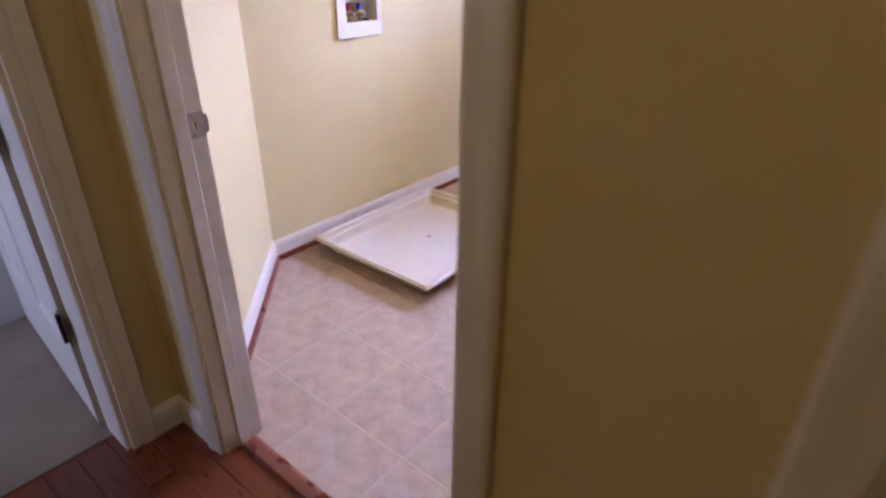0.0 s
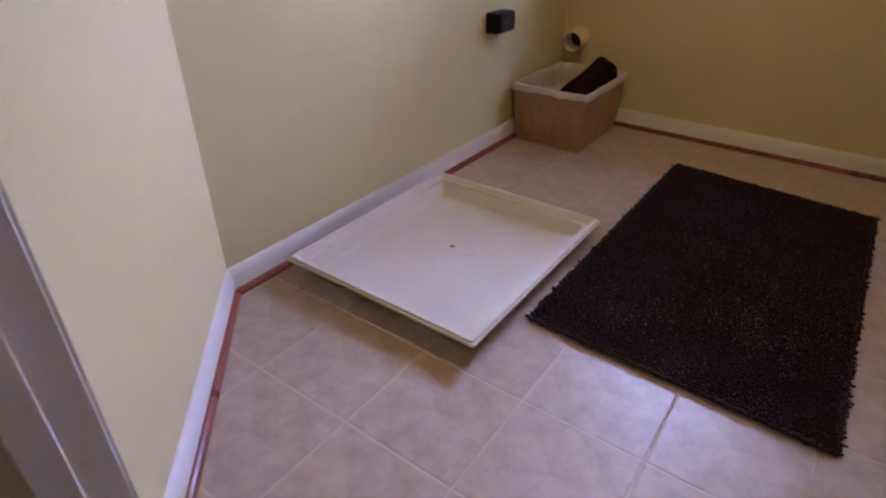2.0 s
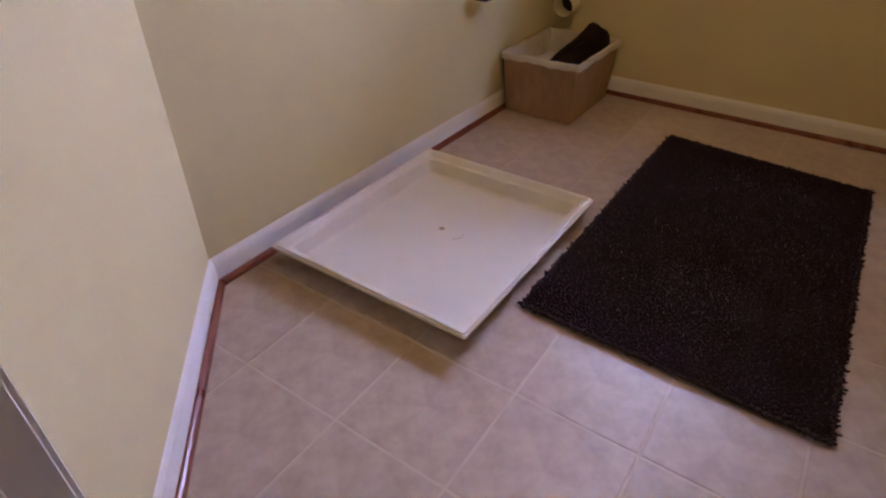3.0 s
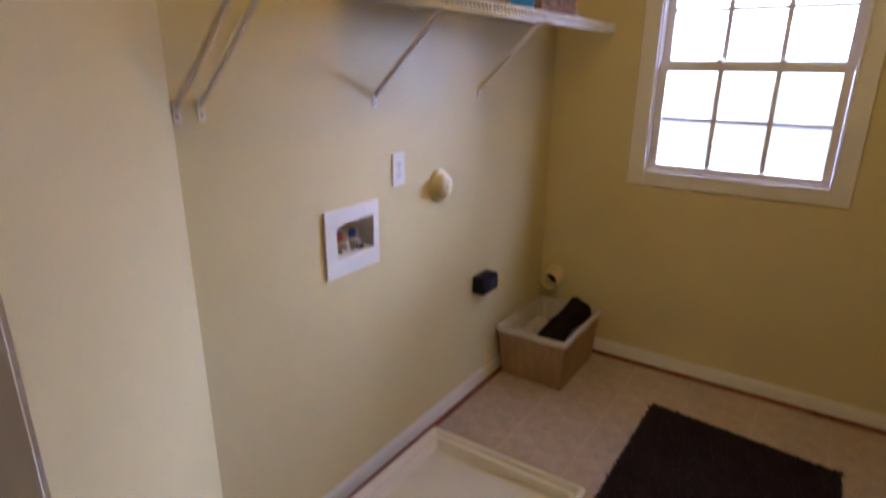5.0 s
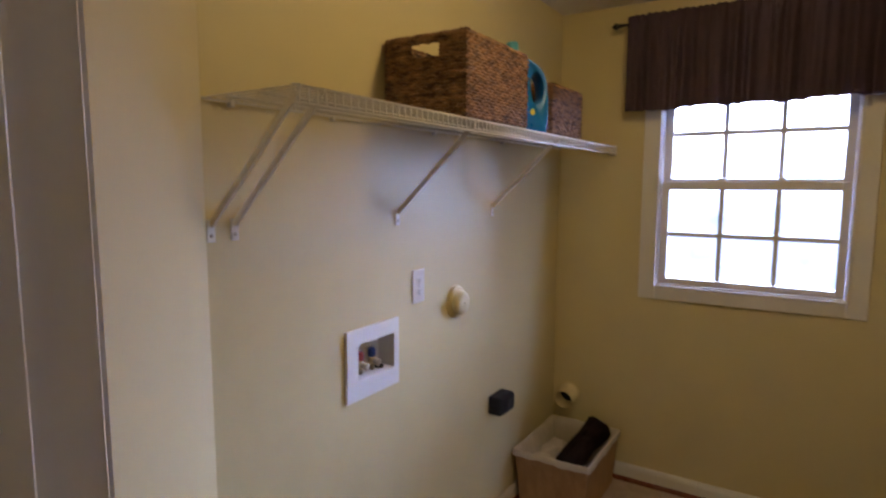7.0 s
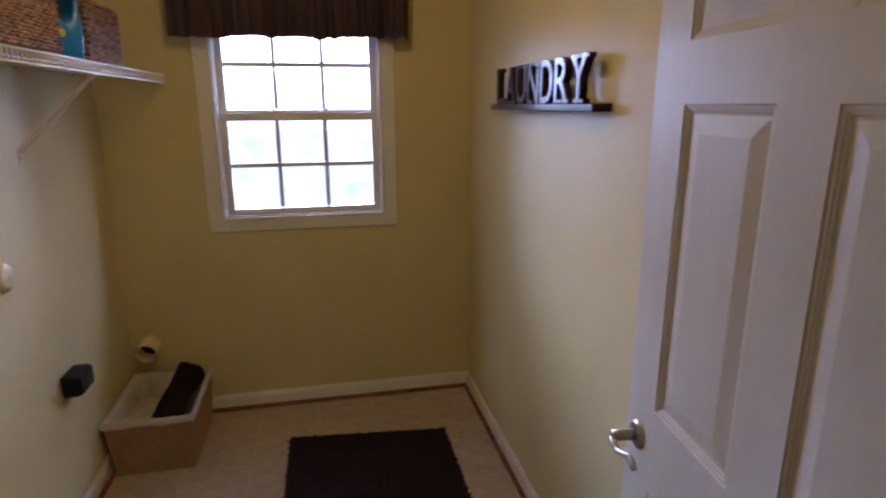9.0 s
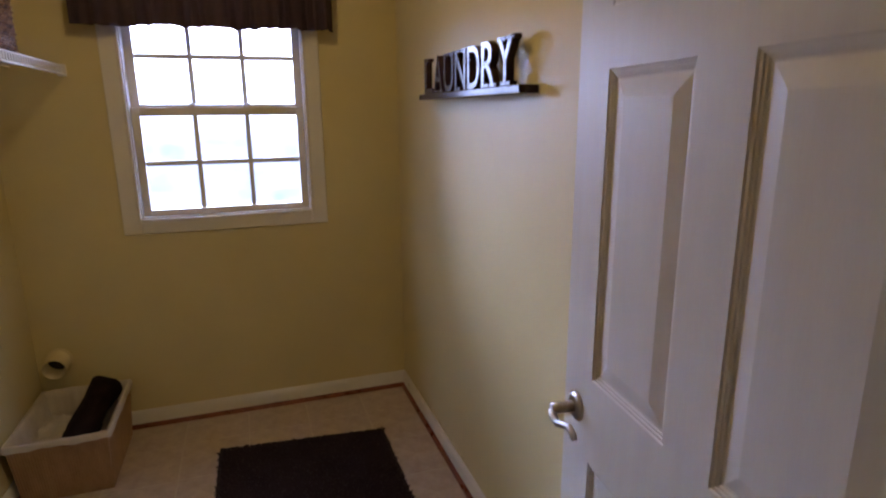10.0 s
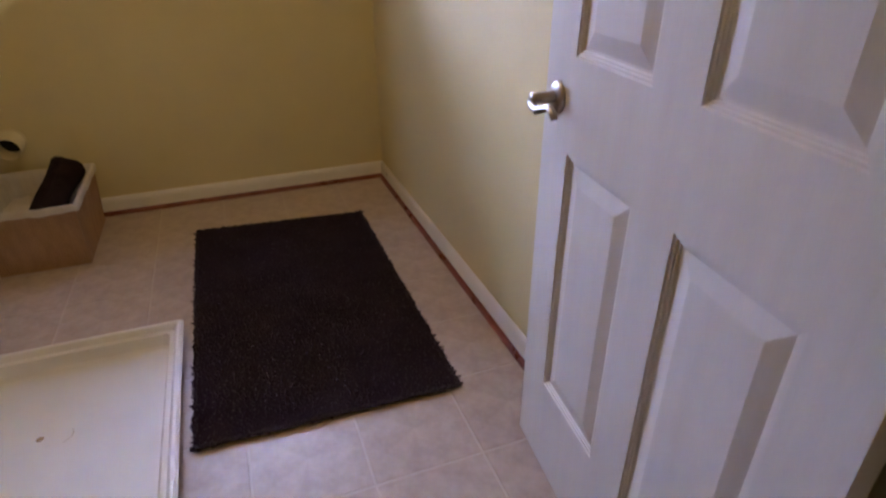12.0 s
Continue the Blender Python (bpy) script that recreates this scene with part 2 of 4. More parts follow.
structure("wall_south", boxes((-T, JL - 0.02, Y0, Y1, 0, H), (JR + 0.02, 3.4, Y0, Y1, 0, H), (JL - 0.02, JR + 0.02, Y0, Y1, DH + 0.02, H)),
          PAINT, "tan painted wall with the laundry doorway", "wall")
structure("ceiling", boxes((-T, W + T, Y1, L + T, H, H + 0.1)), CEIL, "off-white textured ceiling of the laundry room", "ceiling")

# hall and the carpeted room beside it
structure("wall_hall_side", boxes((HX - T, HX, Y0 - 0.155, Y0, 0, H), (HX - T, HX, -2.6, -1.70, 0, H), (HX - T, HX, -1.70, Y0 - 0.155, DH, H)),
          PAINT, "tan painted hall wall with a doorway", "wall")
structure("wall_hall_back", boxes((HX - T, 3.4, -2.72, -2.6, 0, H)), PAINT, "tan painted hall end wall", "wall")
structure("wall_hall_end", boxes((3.4, 3.52, -2.72, Y1, 0, H)), PAINT, "tan painted hall wall", "wall")
structure("ceiling_hall", boxes((HX - T, 3.52, -2.72, Y0, H, H + 0.1)), CEIL, "off-white hall ceiling", "ceiling")
structure("wall_room_north", boxes((-2.6, HX - T, Y0 - 0.04, Y0, 0, H)), PALE, "pale painted bedroom wall", "wall")
structure("wall_room_west", boxes((-2.72, -2.6, -3.4, Y0, 0, H)), PALE, "pale painted bedroom wall", "wall")
structure("wall_room_partition", boxes((-0.44, -0.34, -1.32, Y0 - 0.04, 0, H)), PALE, "pale painted short wall beside the open door", "wall")
structure("wall_room_south", boxes((-2.72, -0.80, -3.52, -3.4, 0, H), (0.35, HX - T, -3.52, -3.4, 0, H), (-0.80, 0.35, -3.52, -3.4, 0, 0.7), (-0.80, 0.35, -3.52, -3.4, 2.1, H)),
          PALE, "pale painted bedroom wall with a window opening", "wall")
structure("wall_room_east", boxes((HX - 2 * T, HX - T - 0.002, -3.4, -1.72, 0, H)), PALE, "pale painted bedroom wall", "wall")
structure("ceiling_room", boxes((-2.72, HX - T, -3.52, Y0, H, H + 0.1)), CEIL, "off-white bedroom ceiling", "ceiling")
structure("floor_carpet", boxes((-2.72, 0.53, -3.52, Y0 - 0.02, -0.05, 0.004)), CARPET, "grey-beige carpet of the side room", "floor")
day = bpy.data.lights.new("side_room_daylight", "AREA")
day.shape, day.size, day.size_y, day.energy, day.color = "RECTANGLE", 1.1, 1.35, 45, (0.50, 0.66, 1.0)
new("side_room_daylight", day).matrix_world = look((-0.225, -3.45, 1.4), (-0.225, 0, 1.2))

# ground and the glowing painted distance outside
structure("ground", boxes((-400, 400, L + T, 800, -3.2, -3.0)), surface("lawn", (0.05, 0.09, 0.03), (0.10, 0.15, 0.06), 0.5, 0.9, fine=8), "lawn outside below the window", "ground")
bd = structure("backdrop", boxes((-45, 47, 14.0, 14.1, -2.98, 32.0)), DIST, "glowing backdrop painted with haze and pale foliage", "backdrop")

# ---- mouldings ----
BASE = [(0, 0), (0.013, 0), (0.013, 0.066), (0.010, 0.079), (0.004, 0.089), (0, 0.091)]
QUARTER = [(0.0135, 0.0)] + [(0.0135 + 0.016 * math.cos(a), 0.020 * math.sin(a)) for a in (0, 0.4, 0.8, 1.2, 1.57)]


def skirting(name, p0, p1, n, shoe=True):
    ob = structure(name, extrude_profile(BASE, p0, p1, n), WHITE, "white painted baseboard with a moulded top", "baseboard")
    if shoe:
        structure("shoe_moulding", extrude_profile(QUARTER, p0, p1, n), SHOE, "reddish-brown wooden shoe moulding", "trim")


skirting("baseboard_west", (0, 0), (0, L), (1, 0))
skirting("baseboard_north", (0, L), (W, L), (0, -1))
skirting("baseboard_east", (W, L), (W, Y1), (-1, 0))
skirting("baseboard_diagonal", (0, 0), (0.668, Y1), (0.655, 0.668))
skirting("baseboard_hall_side", (HX, Y0), (HX, Y0 - 0.093), (1, 0), False)
skirting("baseboard_hall_corner", (HX, Y0), (JL - 0.075, Y0), (0, -1), False)
skirting("baseboard_hall", (JR + 0.075, Y0), (2.02, Y0), (0, -1), False)

CASING = [(0, 0), (0.009, 0), (0.012, 0.008), (0.013, 0.03), (0.017, 0.045), (0.018, 0.06), (0.014, 0.068), (0, 0.068)]


def casing(name, x_in, side, face, out, z1):
    """An upright casing leg: x_in is the inner edge, side the way outwards, face the wall plane's y, out the way into the room."""
    bm = bmesh.new()
    rows = [[bm.verts.new((x_in + side * u, face + out * o, z)) for o, u in CASING] for z in (0, z1)]
    k = len(CASING)
    for i in range(k):
        bm.faces.new((rows[0][i], rows[0][(i + 1) % k], rows[1][(i + 1) % k], rows[1][i]))
    bm.faces.new(rows[0]), bm.faces.new(rows[1][::-1])
    return structure(name, bm, WHITE, "white painted door casing", "trim")


def casing_head(name, x0, x1, face, out, z0):
    bm = bmesh.new()
    rows = [[bm.verts.new((x, face + out * o, z0 + u)) for o, u in CASING] for x in (x0, x1)]
    k = len(CASING)
    for i in range(k):
        bm.faces.new((rows[0][i], rows[0][(i + 1) % k], rows[1][(i + 1) % k], rows[1][i]))
    bm.faces.new(rows[0]), bm.faces.new(rows[1][::-1])
    return structure(name, bm, WHITE, "white painted door casing", "trim")


for face, out in ((Y0, -1), (Y1, 0.65)):
    casing("trim_casing", JL - 0.006, -1, face, out, DH + 0.006)
    casing("trim_casing", JR + 0.006, 1, face, out, DH + 0.006)
    casing_head("trim_casing_head", JL - 0.074, JR + 0.074, face, out, DH + 0.006)
# jambs with door stops
structure("trim_jamb_latch", boxes((JL - 0.019, JL, Y0 - 0.001, Y1 + 0.001, 0, DH), (JL, JL + 0.011, Y1 - 0.075, Y1 - 0.04, 0, DH - 0.011), bevel=0.0015), WHITE, "white door jamb with stop", "trim")
structure("trim_jamb_hinge", boxes((JR, JR + 0.019, Y0 - 0.001, Y1 + 0.001, 0, DH), (JR - 0.011, JR, Y1 - 0.075, Y1 - 0.04, 0, DH - 0.011), bevel=0.0015), WHITE, "white door jamb with stop", "trim")
structure("trim_jamb_head", boxes((JL, JR, Y0 - 0.001, Y1 + 0.001, DH, DH + 0.019), bevel=0.0015), WHITE, "white door head jamb", "trim")
structure("trim_threshold", extrude_profile([(0, 0.0), (0.0, 0.004), (0.006, 0.011), (0.04, 0.012), (0.052, 0.005), (0.052, 0)], (JL, Y1 - 0.075), (JR, Y1 - 0.075), (0, 1)),
          SHOE, "reddish-brown wooden threshold strip", "trim")

# hall doorway to the carpeted room
HY = Y0 - 0.155
bm = boxes((HX - T - 0.002, HX + 0.001, HY - 0.019, HY, 0, DH), (HX - T - 0.002, HX + 0.001, -1.70, -1.681, 0, DH), (HX - T - 0.002, HX + 0.001, -1.681, HY - 0.019, DH - 0.019, DH), bevel=0.0015)
structure("trim_jamb_side_room", bm, WHITE, "white door jambs of the side room", "trim")
for ya, yb in ((HY - 0.006, HY + 0.062), (-1.762, -1.694)):
    bm = boxes((HX, HX + 0.012, ya, yb, 0, DH + 0.06), (HX + 0.0115, HX + 0.018, ya + 0.03 if ya > -1.5 else ya, yb if ya > -1.5 else yb - 0.03, 0, DH + 0.06), bevel=0.002)
    structure("trim_casing_side_room", bm, WHITE, "white painted door casing in the hall", "trim")
# closed white door further along the hall
casing("trim_casing_hall", 2.12, -1, Y0, -1, DH)
casing("trim_casing_hall", 2.90, 1, Y0, -1, DH)
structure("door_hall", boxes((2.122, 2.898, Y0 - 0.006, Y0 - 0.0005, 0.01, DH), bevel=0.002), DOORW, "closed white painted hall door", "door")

# ---- window ----
win = thing("window_1", "white double-hung window with six-pane sashes", "window", (0.010, 0, -0.012), kind="structure")
yt = L - 0.014
bm = boxes((0.444, 0.527, yt, L, 1.027, 2.225), (1.333, 1.414, yt, L, 1.027, 2.225), (0.527, 1.333, yt, L, 1.027, 1.100), (0.527, 1.333, yt, L, 2.15, 2.225), bevel=0.003)
part("casing", bm, WHITE, win)
bm = boxes((0.515, 0.527, yt - 0.006, L + 0.002, 1.088, 2.16), (1.333, 1.345, yt - 0.006, L + 0.002, 1.088, 2.16), (0.527, 1.333, yt - 0.006, L + 0.002, 1.088, 1.100), bevel=0.002)
part("inner_bead", bm, WHITE, win)
bm = boxes((0.510, 0.532, L + 0.001, L + T, 1.09, 2.17), (1.328, 1.350, L + 0.001, L + T, 1.09, 2.17), (0.532, 1.328, L + 0.001, L + T, 1.085, 1.106), (0.532, 1.328, L + 0.001, L + T, 2.14, 2.17), bevel=0.0015)
part("window_frame", bm, WHITE, win)


def sash(name, x0, x1, z0, z1, y, side, bottom, top):
    gx0, gx1, gz0, gz1 = x0 + side, x1 - side, z0 + bottom, z1 - top
    s = part(name, boxes((x0, gx0, y - 0.018, y + 0.018, z0, z1), (gx1, x1, y - 0.018, y + 0.018, z0, z1),
                         (gx0, gx1, y - 0.018, y + 0.018, z0, gz0), (gx0, gx1, y - 0.018, y + 0.018, gz1, z1), bevel=0.002), WHITE, win)
    pw, ph = (gx1 - gx0) / 3, (gz1 - gz0) / 2
    for i in (1, 2):
        part("muntin", box(bmesh.new(), gx0 + i * pw - 0.0115, gx0 + i * pw + 0.0115, y - 0.008, y + 0.008, gz0, gz1, 0.002), WHITE, s)
    part("muntin", box(bmesh.new(), gx0, gx1, y - 0.0075, y + 0.0075, gz0 + ph - 0.0115, gz0 + ph + 0.0115, 0.002), WHITE, s)
    for i in range(3):
        for j in range(2):
            p = part("pane", box(bmesh.new(), gx0 + i * pw + 0.008, gx0 + (i + 1) * pw - 0.008, y - 0.002, y + 0.002, gz0 + j * ph + 0.008, gz0 + (j + 1) * ph - 0.008), GLASS, s)
            p.visible_shadow = False
    return s


sash("lower_sash", 0.534, 1.326, 1.107, 1.625, L + 0.045, 0.036, 0.030, 0.040)
sash("upper_sash", 0.530, 1.330, 1.600, 2.141, L + 0.085, 0.040, 0.040, 0.056)
for x in (0.80, 1.06):
    bm = box(bmesh.new(), x - 0.032, x + 0.032, L + 0.027, L + 0.058, 1.625, 1.632, 0.002)
    lathe_top = bmesh.new()
    lathe(lathe_top, [(0, 0.018), (0.012, 0.016), (0.018, 0.008), (0.018, 0)], pose(x, L + 0.043, 1.631))
    part("sash_lock", bm, WHITE, win)
    part("lock_cam", lathe_top, WHITE, win)

# ---- door leaf ----
DW, DT, DTOP = 0.812, 0.035, 2.055


def panel_door(name, label, at, turn):
    """Six-panel door; local x runs from the hinge edge to the free edge, local y through its thickness."""
    d = thing(name, label, "door", at, kind="structure", turn=turn)
    xs = [(0.102, 0.347), (0.457, 0.697)]
    zs = [(0.272, 0.865), (1.050, 1.652), (1.757, 1.945)]
    bm = boxes((0, 0.102, 0, DT, 0.012, DTOP), (0.697, DW, 0, DT, 0.012, DTOP), (0.347, 0.457, 0, DT, 0.012, DTOP))
    for x0, x1 in xs:
        for z0, z1 in ((0.012, 0.272), (0.865, 1.050), (1.652, 1.757), (1.945, DTOP)):
            box(bm, x0, x1, 0, DT, z0, z1)
    bmesh.ops.remove_doubles(bm, verts=bm.verts[:], dist=0.0003)
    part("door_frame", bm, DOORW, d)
    for x0, x1 in xs:
        for z0, z1 in zs:
            bm = bmesh.new()
            # ogee moulding, recessed field, raised centre, on both faces
            for face, s in ((0.0, 1), (DT, -1)):
                steps = [(0, 0), (0.002, 0.0030), (0.007, 0.0035), (0.008, 0.0058), (0.012, 0.0064), (0.0135, 0.0088), (0.018, 0.0096), (0.050, 0.0025)]
                loops = []
                for ins, dep in steps:
                    y = face + s * dep
                    loops.append([bm.verts.new(v) for v in ((x0 + ins, y, z0 + ins), (x1 - ins, y, z0 + ins), (x1 - ins, y, z1 - ins), (x0 + ins, y, z1 - ins))])
                for a, b in zip(loops, loops[1:]):
                    for k in range(4):
                        bm.faces.new((a[k], a[(k + 1) % 4], b[(k + 1) % 4], b[k]))
                bm.faces.new(loops[-1])
            me = bpy.data.meshes.new("panel")
            bm.to_mesh(me)
            bm.free()
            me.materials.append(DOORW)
            o = new("panel", me)
            o.parent = d
    return d


def lever(d, x, z, face, s):
    """A lever set on one face; s is the way out of the face in local y, the arm points to the hinge."""
    bm = lathe(bmesh.new(), [(0, 0.011), (0.012, 0.011), (0.024, 0.009), (0.031, 0.004), (0.032, 0.0), (0, 0)], Matrix.Translation((x, face, z)) @ pose(0, 0, 0, 90 if s < 0 else -90))
    rose = part("rose", bm, NICKEL, d, "round satin nickel rose", True)
    bm = tube(bmesh.new(), [(x, face + s * 0.008, z), (x, face + s * 0.03, z), (x, face + s * 0.058, z)], [0.0125, 0.0115, 0.0125], 16)
    part("neck", bm, NICKEL, d, "satin nickel neck", True)
    pts = [(x, face + s * 0.055, z - 0.004), (x - 0.012, face + s * 0.060, z - 0.010), (x - 0.034, face + s * 0.060, z - 0.014), (x - 0.056, face + s * 0.058, z - 0.006),
           (x - 0.078, face + s * 0.056, z + 0.002), (x - 0.096, face + s * 0.056, z - 0.004), (x - 0.105, face + s * 0.056, z - 0.012)]
    part("lever_arm", tube(bmesh.new(), pts, [0.010, 0.009, 0.0075, 0.0065, 0.007, 0.0075, 0.006], 12), NICKEL, d, "curved satin nickel lever", True)


# open into the room, a little past square
door = panel_door("door_1", "open white six-panel door with a nickel lever", (1.632, -0.628, 0), 84.6)
lever(door, DW - 0.056, 0.964, DT, 1)
lever(door, DW - 0.056, 0.964, 0.0, -1)
part("latch_plate", box(bmesh.new(), DW - 0.0005, DW + 0.0012, 0.006, 0.029, 0.927, 0.984, 0.0005), NICKEL, door)
for z in (0.24, 1.03, 1.81):
    hg = part("hinge_leaf", box(bmesh.new(), -0.0018, 0.0005, 0.004, 0.033, z - 0.045, z + 0.045, 0.0005), BRONZE, door, "dull metal hinge leaf")
    part("hinge_knuckle", tube(bmesh.new(), [(-0.004, -0.005, z - 0.045), (-0.004, -0.005, z + 0.045)], 0.006, 10), BRONZE, door)
    for dz in (-0.03, 0.0, 0.03):
        part("screw", lathe(bmesh.new(), [(0, 0.0012), (0.003, 0.001), (0.0036, 0)], Matrix.Translation((-0.0018, 0.012 if dz else 0.024, z + dz)) @ pose(0, 0, 0, 0, -90), 10), BRONZE, hg)

# strike plate on the latch jamb, its lip curling over the room side
sp = thing("strike_plate", "satin nickel strike plate on the white jamb", "strike plate", (JL, Y1 - 0.023, 0.927))
bm = boxes((0.0, 0.0018, -0.016, 0.024, 0.009, 0.029), (0.0, 0.0018, -0.016, 0.024, -0.029, -0.009), (0, 0.0018, -0.016, -0.004, -0.0091, 0.0091), (0, 0.0018, 0.004, 0.031, -0.0091, 0.0091))
box(bm, 0.0, 0.0018, 0.0239, 0.031, -0.021, 0.021)
part("plate", bm, STEEL, sp)
part("lip", tube(bmesh.new(), [(0.0008, 0.031, -0.019), (0.0, 0.033, 0.0), (0.0008, 0.031, 0.019)], 0.0024, 8), STEEL, sp)
part("latch_hole", box(bmesh.new(), 0.0002, 0.0008, -0.004, 0.004, -0.009, 0.009), CREAM, sp, "pale latch hole")
part("latch_slot", box(bmesh.new(), 0.0006, 0.0011, 0.0022, 0.004, -0.006, 0.007), DARK, sp, "dark slot in the latch hole")
for z in (-0.021, 0.021):
    part("screw", lathe(bmesh.new(), [(0, 0.0028), (0.003, 0.0026), (0.004, 0.0017)], Matrix.Translation((0, 0.0, z)) @ pose(0, 0, 0, 0, 90), 12), NICKEL, sp)

# side-room door, open into the carpeted room
sd = panel_door("door_2", "open white panel door into the carpeted room", (HX - T - 0.030, HY + 0.006, 0), 175.6)
for z in (0.37, 0.90, 1.81):
    hg = part("hinge_leaf", box(bmesh.new(), -0.046, 0.014, DT + 0.0005, DT + 0.0035, z - 0.044, z + 0.044, 0.0012), BRONZE, sd, "dark bronze hinge")
    part("hinge_knuckle", tube(bmesh.new(), [(-0.014, DT + 0.007, z - 0.045), (-0.014, DT + 0.007, z + 0.045)], 0.0065, 10), BRONZE, hg)

# ---- drain pan ----
pan = thing("washer_drain_pan", "empty white plastic washing machine drain pan", "drain pan", (0.421, 0.584, 0))


def ring(bm, hx, hy, z, r, n=5):
    out = []
    for cx, cy, a0 in ((hx - r, hy - r, 0), (-hx + r, hy - r, 90), (-hx + r, -hy + r, 180), (hx - r, -hy + r, 270)):
        for k in range(n):
            a = radians(a0 + 90 * k / (n - 1))
            out.append(bm.verts.new((cx + r * math.cos(a), cy + r * math.sin(a), z)))
    return out


bm = bmesh.new()
hx, hy = 0.352, 0.415
rows = [(0.058, 0.002, 0.02), (0.044, 0.046, 0.02), (0.004, 0.050, 0.012), (0.0, 0.053, 0.010), (0.0, 0.058, 0.010), (0.002, 0.0595, 0.010), (0.006, 0.0595, 0.010), (0.007, 0.064, 0.010),
        (0.010, 0.065, 0.012), (0.016, 0.065, 0.014), (0.020, 0.062, 0.014), (0.052, 0.014, 0.02), (0.062, 0.008, 0.02)]
loops = [ring(bm, hx - i, hy - i, 0.002 + (z - 0.002) * (1.18 if z > 0.013 else 1.0), r) for i, z, r in rows]
for a, b in zip(loops, loops[1:]):
    for k in range(len(a)):
        bm.faces.new((a[k], a[(k + 1) % len(a)], b[(k + 1) % len(b)], b[k]))
bm.faces.new(loops[0][::-1]), bm.faces.new(loops[-1])
part("tray", bm, PLASTIC, pan)
part("drain_hole", lathe(bmesh.new(), [(0, 0.0092), (0.008, 0.0092), (0.010, 0.0082)], pose(-0.03, 0.04, 0)), STAIN, pan, "small brown drain mark")
pts = [(0.005 + 0.05 * math.cos(a), 0.035 + 0.035 * math.sin(a), 0.0086) for a in (0.5, 0.2, -0.2, -0.6, -1.0)]
part("stain", tube(bmesh.new(), pts, 0.0010, 5), GROUT, pan)

# ---- rug ----
rug = thing("bath_rug", "dark brown shaggy chenille rug on the tile", "rug", (0, 0, 0))
RC = [(0.796, 0.424), (1.579, 0.398), (1.583, 1.750), (0.804, 1.828)]


def rug_at(u, v):
    a = (RC[0][0] * (1 - u) + RC[1][0] * u, RC[0][1] * (1 - u) + RC[1][1] * u)
    b = (RC[3][0] * (1 - u) + RC[2][0] * u, RC[3][1] * (1 - u) + RC[2][1] * u)
    return a[0] * (1 - v) + b[0] * v, a[1] * (1 - v) + b[1] * v


bm = bmesh.new()
q = [bm.verts.new((*rug_at(u, v), 0.007)) for u, v in ((0, 0), (1, 0), (1, 1), (0, 1))]
r = bmesh.ops.extrude_face_region(bm, geom=[bm.faces.new(q)])
bmesh.ops.translate(bm, vec=(0, 0, 0.006), verts=[v for v in r["geom"] if isinstance(v, bmesh.types.BMVert)])
part("backing", bm, BACKING, rug)
rng = np.random.default_rng(7)
NU, NV = 120, 200
verts, faces = [], []
for i in range(NU):
    for j in range(NV):
        u, v = (i + rng.uniform(0, 1)) / NU, (j + rng.uniform(0, 1)) / NV
        x, y = rug_at(u, v)
        a, rr = rng.uniform(0, 6.28), rng.uniform(0.0044, 0.0066)
        h = rng.uniform(0.0075, 0.0095)
        lx, ly = rng.normal(0, 0.0036, 2)
        edge = min(u, 1 - u) * 0.77 < 0.012 or min(v, 1 - v) * 1.3 < 0.012
        if edge:
            lx += (0.017 if u > 0.5 else -0.017) * (min(u, 1 - u) * 0.77 < 0.012) * rng.uniform(0.0, 0.7)
            ly += (0.017 if v > 0.5 else -0.017) * (min(v, 1 - v) * 1.3 < 0.012) * rng.uniform(0.0, 0.7)
            h *= 0.6
        k = len(verts)
        for s in range(3):
            verts.append((x + rr * math.cos(a + 2.094 * s), y + rr * math.sin(a + 2.094 * s), 0.010))
        for s in range(3):
            verts.append((x + lx * 0.7 + rr * 0.9 * math.cos(a + 2.094 * s), y + ly * 0.7 + rr * 0.9 * math.sin(a + 2.094 * s), 0.010 + h * 0.8))
        verts.append((x + lx, y + ly, 0.010 + h))
        for s in range(3):
            t2 = (s + 1) % 3
            faces += [(k + s, k + t2, k + 3 + t2, k + 3 + s), (k + 3 + s, k + 3 + t2, k + 6)]
me = bpy.data.meshes.new("shag_surface")
me.from_pydata(verts, [], faces)
me.materials.append(PILE)
me.polygons.foreach_set("use_smooth", [True] * len(me.polygons))
pile = new("shag_surface", me)
pile.parent = rug
tagged(pile, "dark brown chenille tufts", kind="stuff")


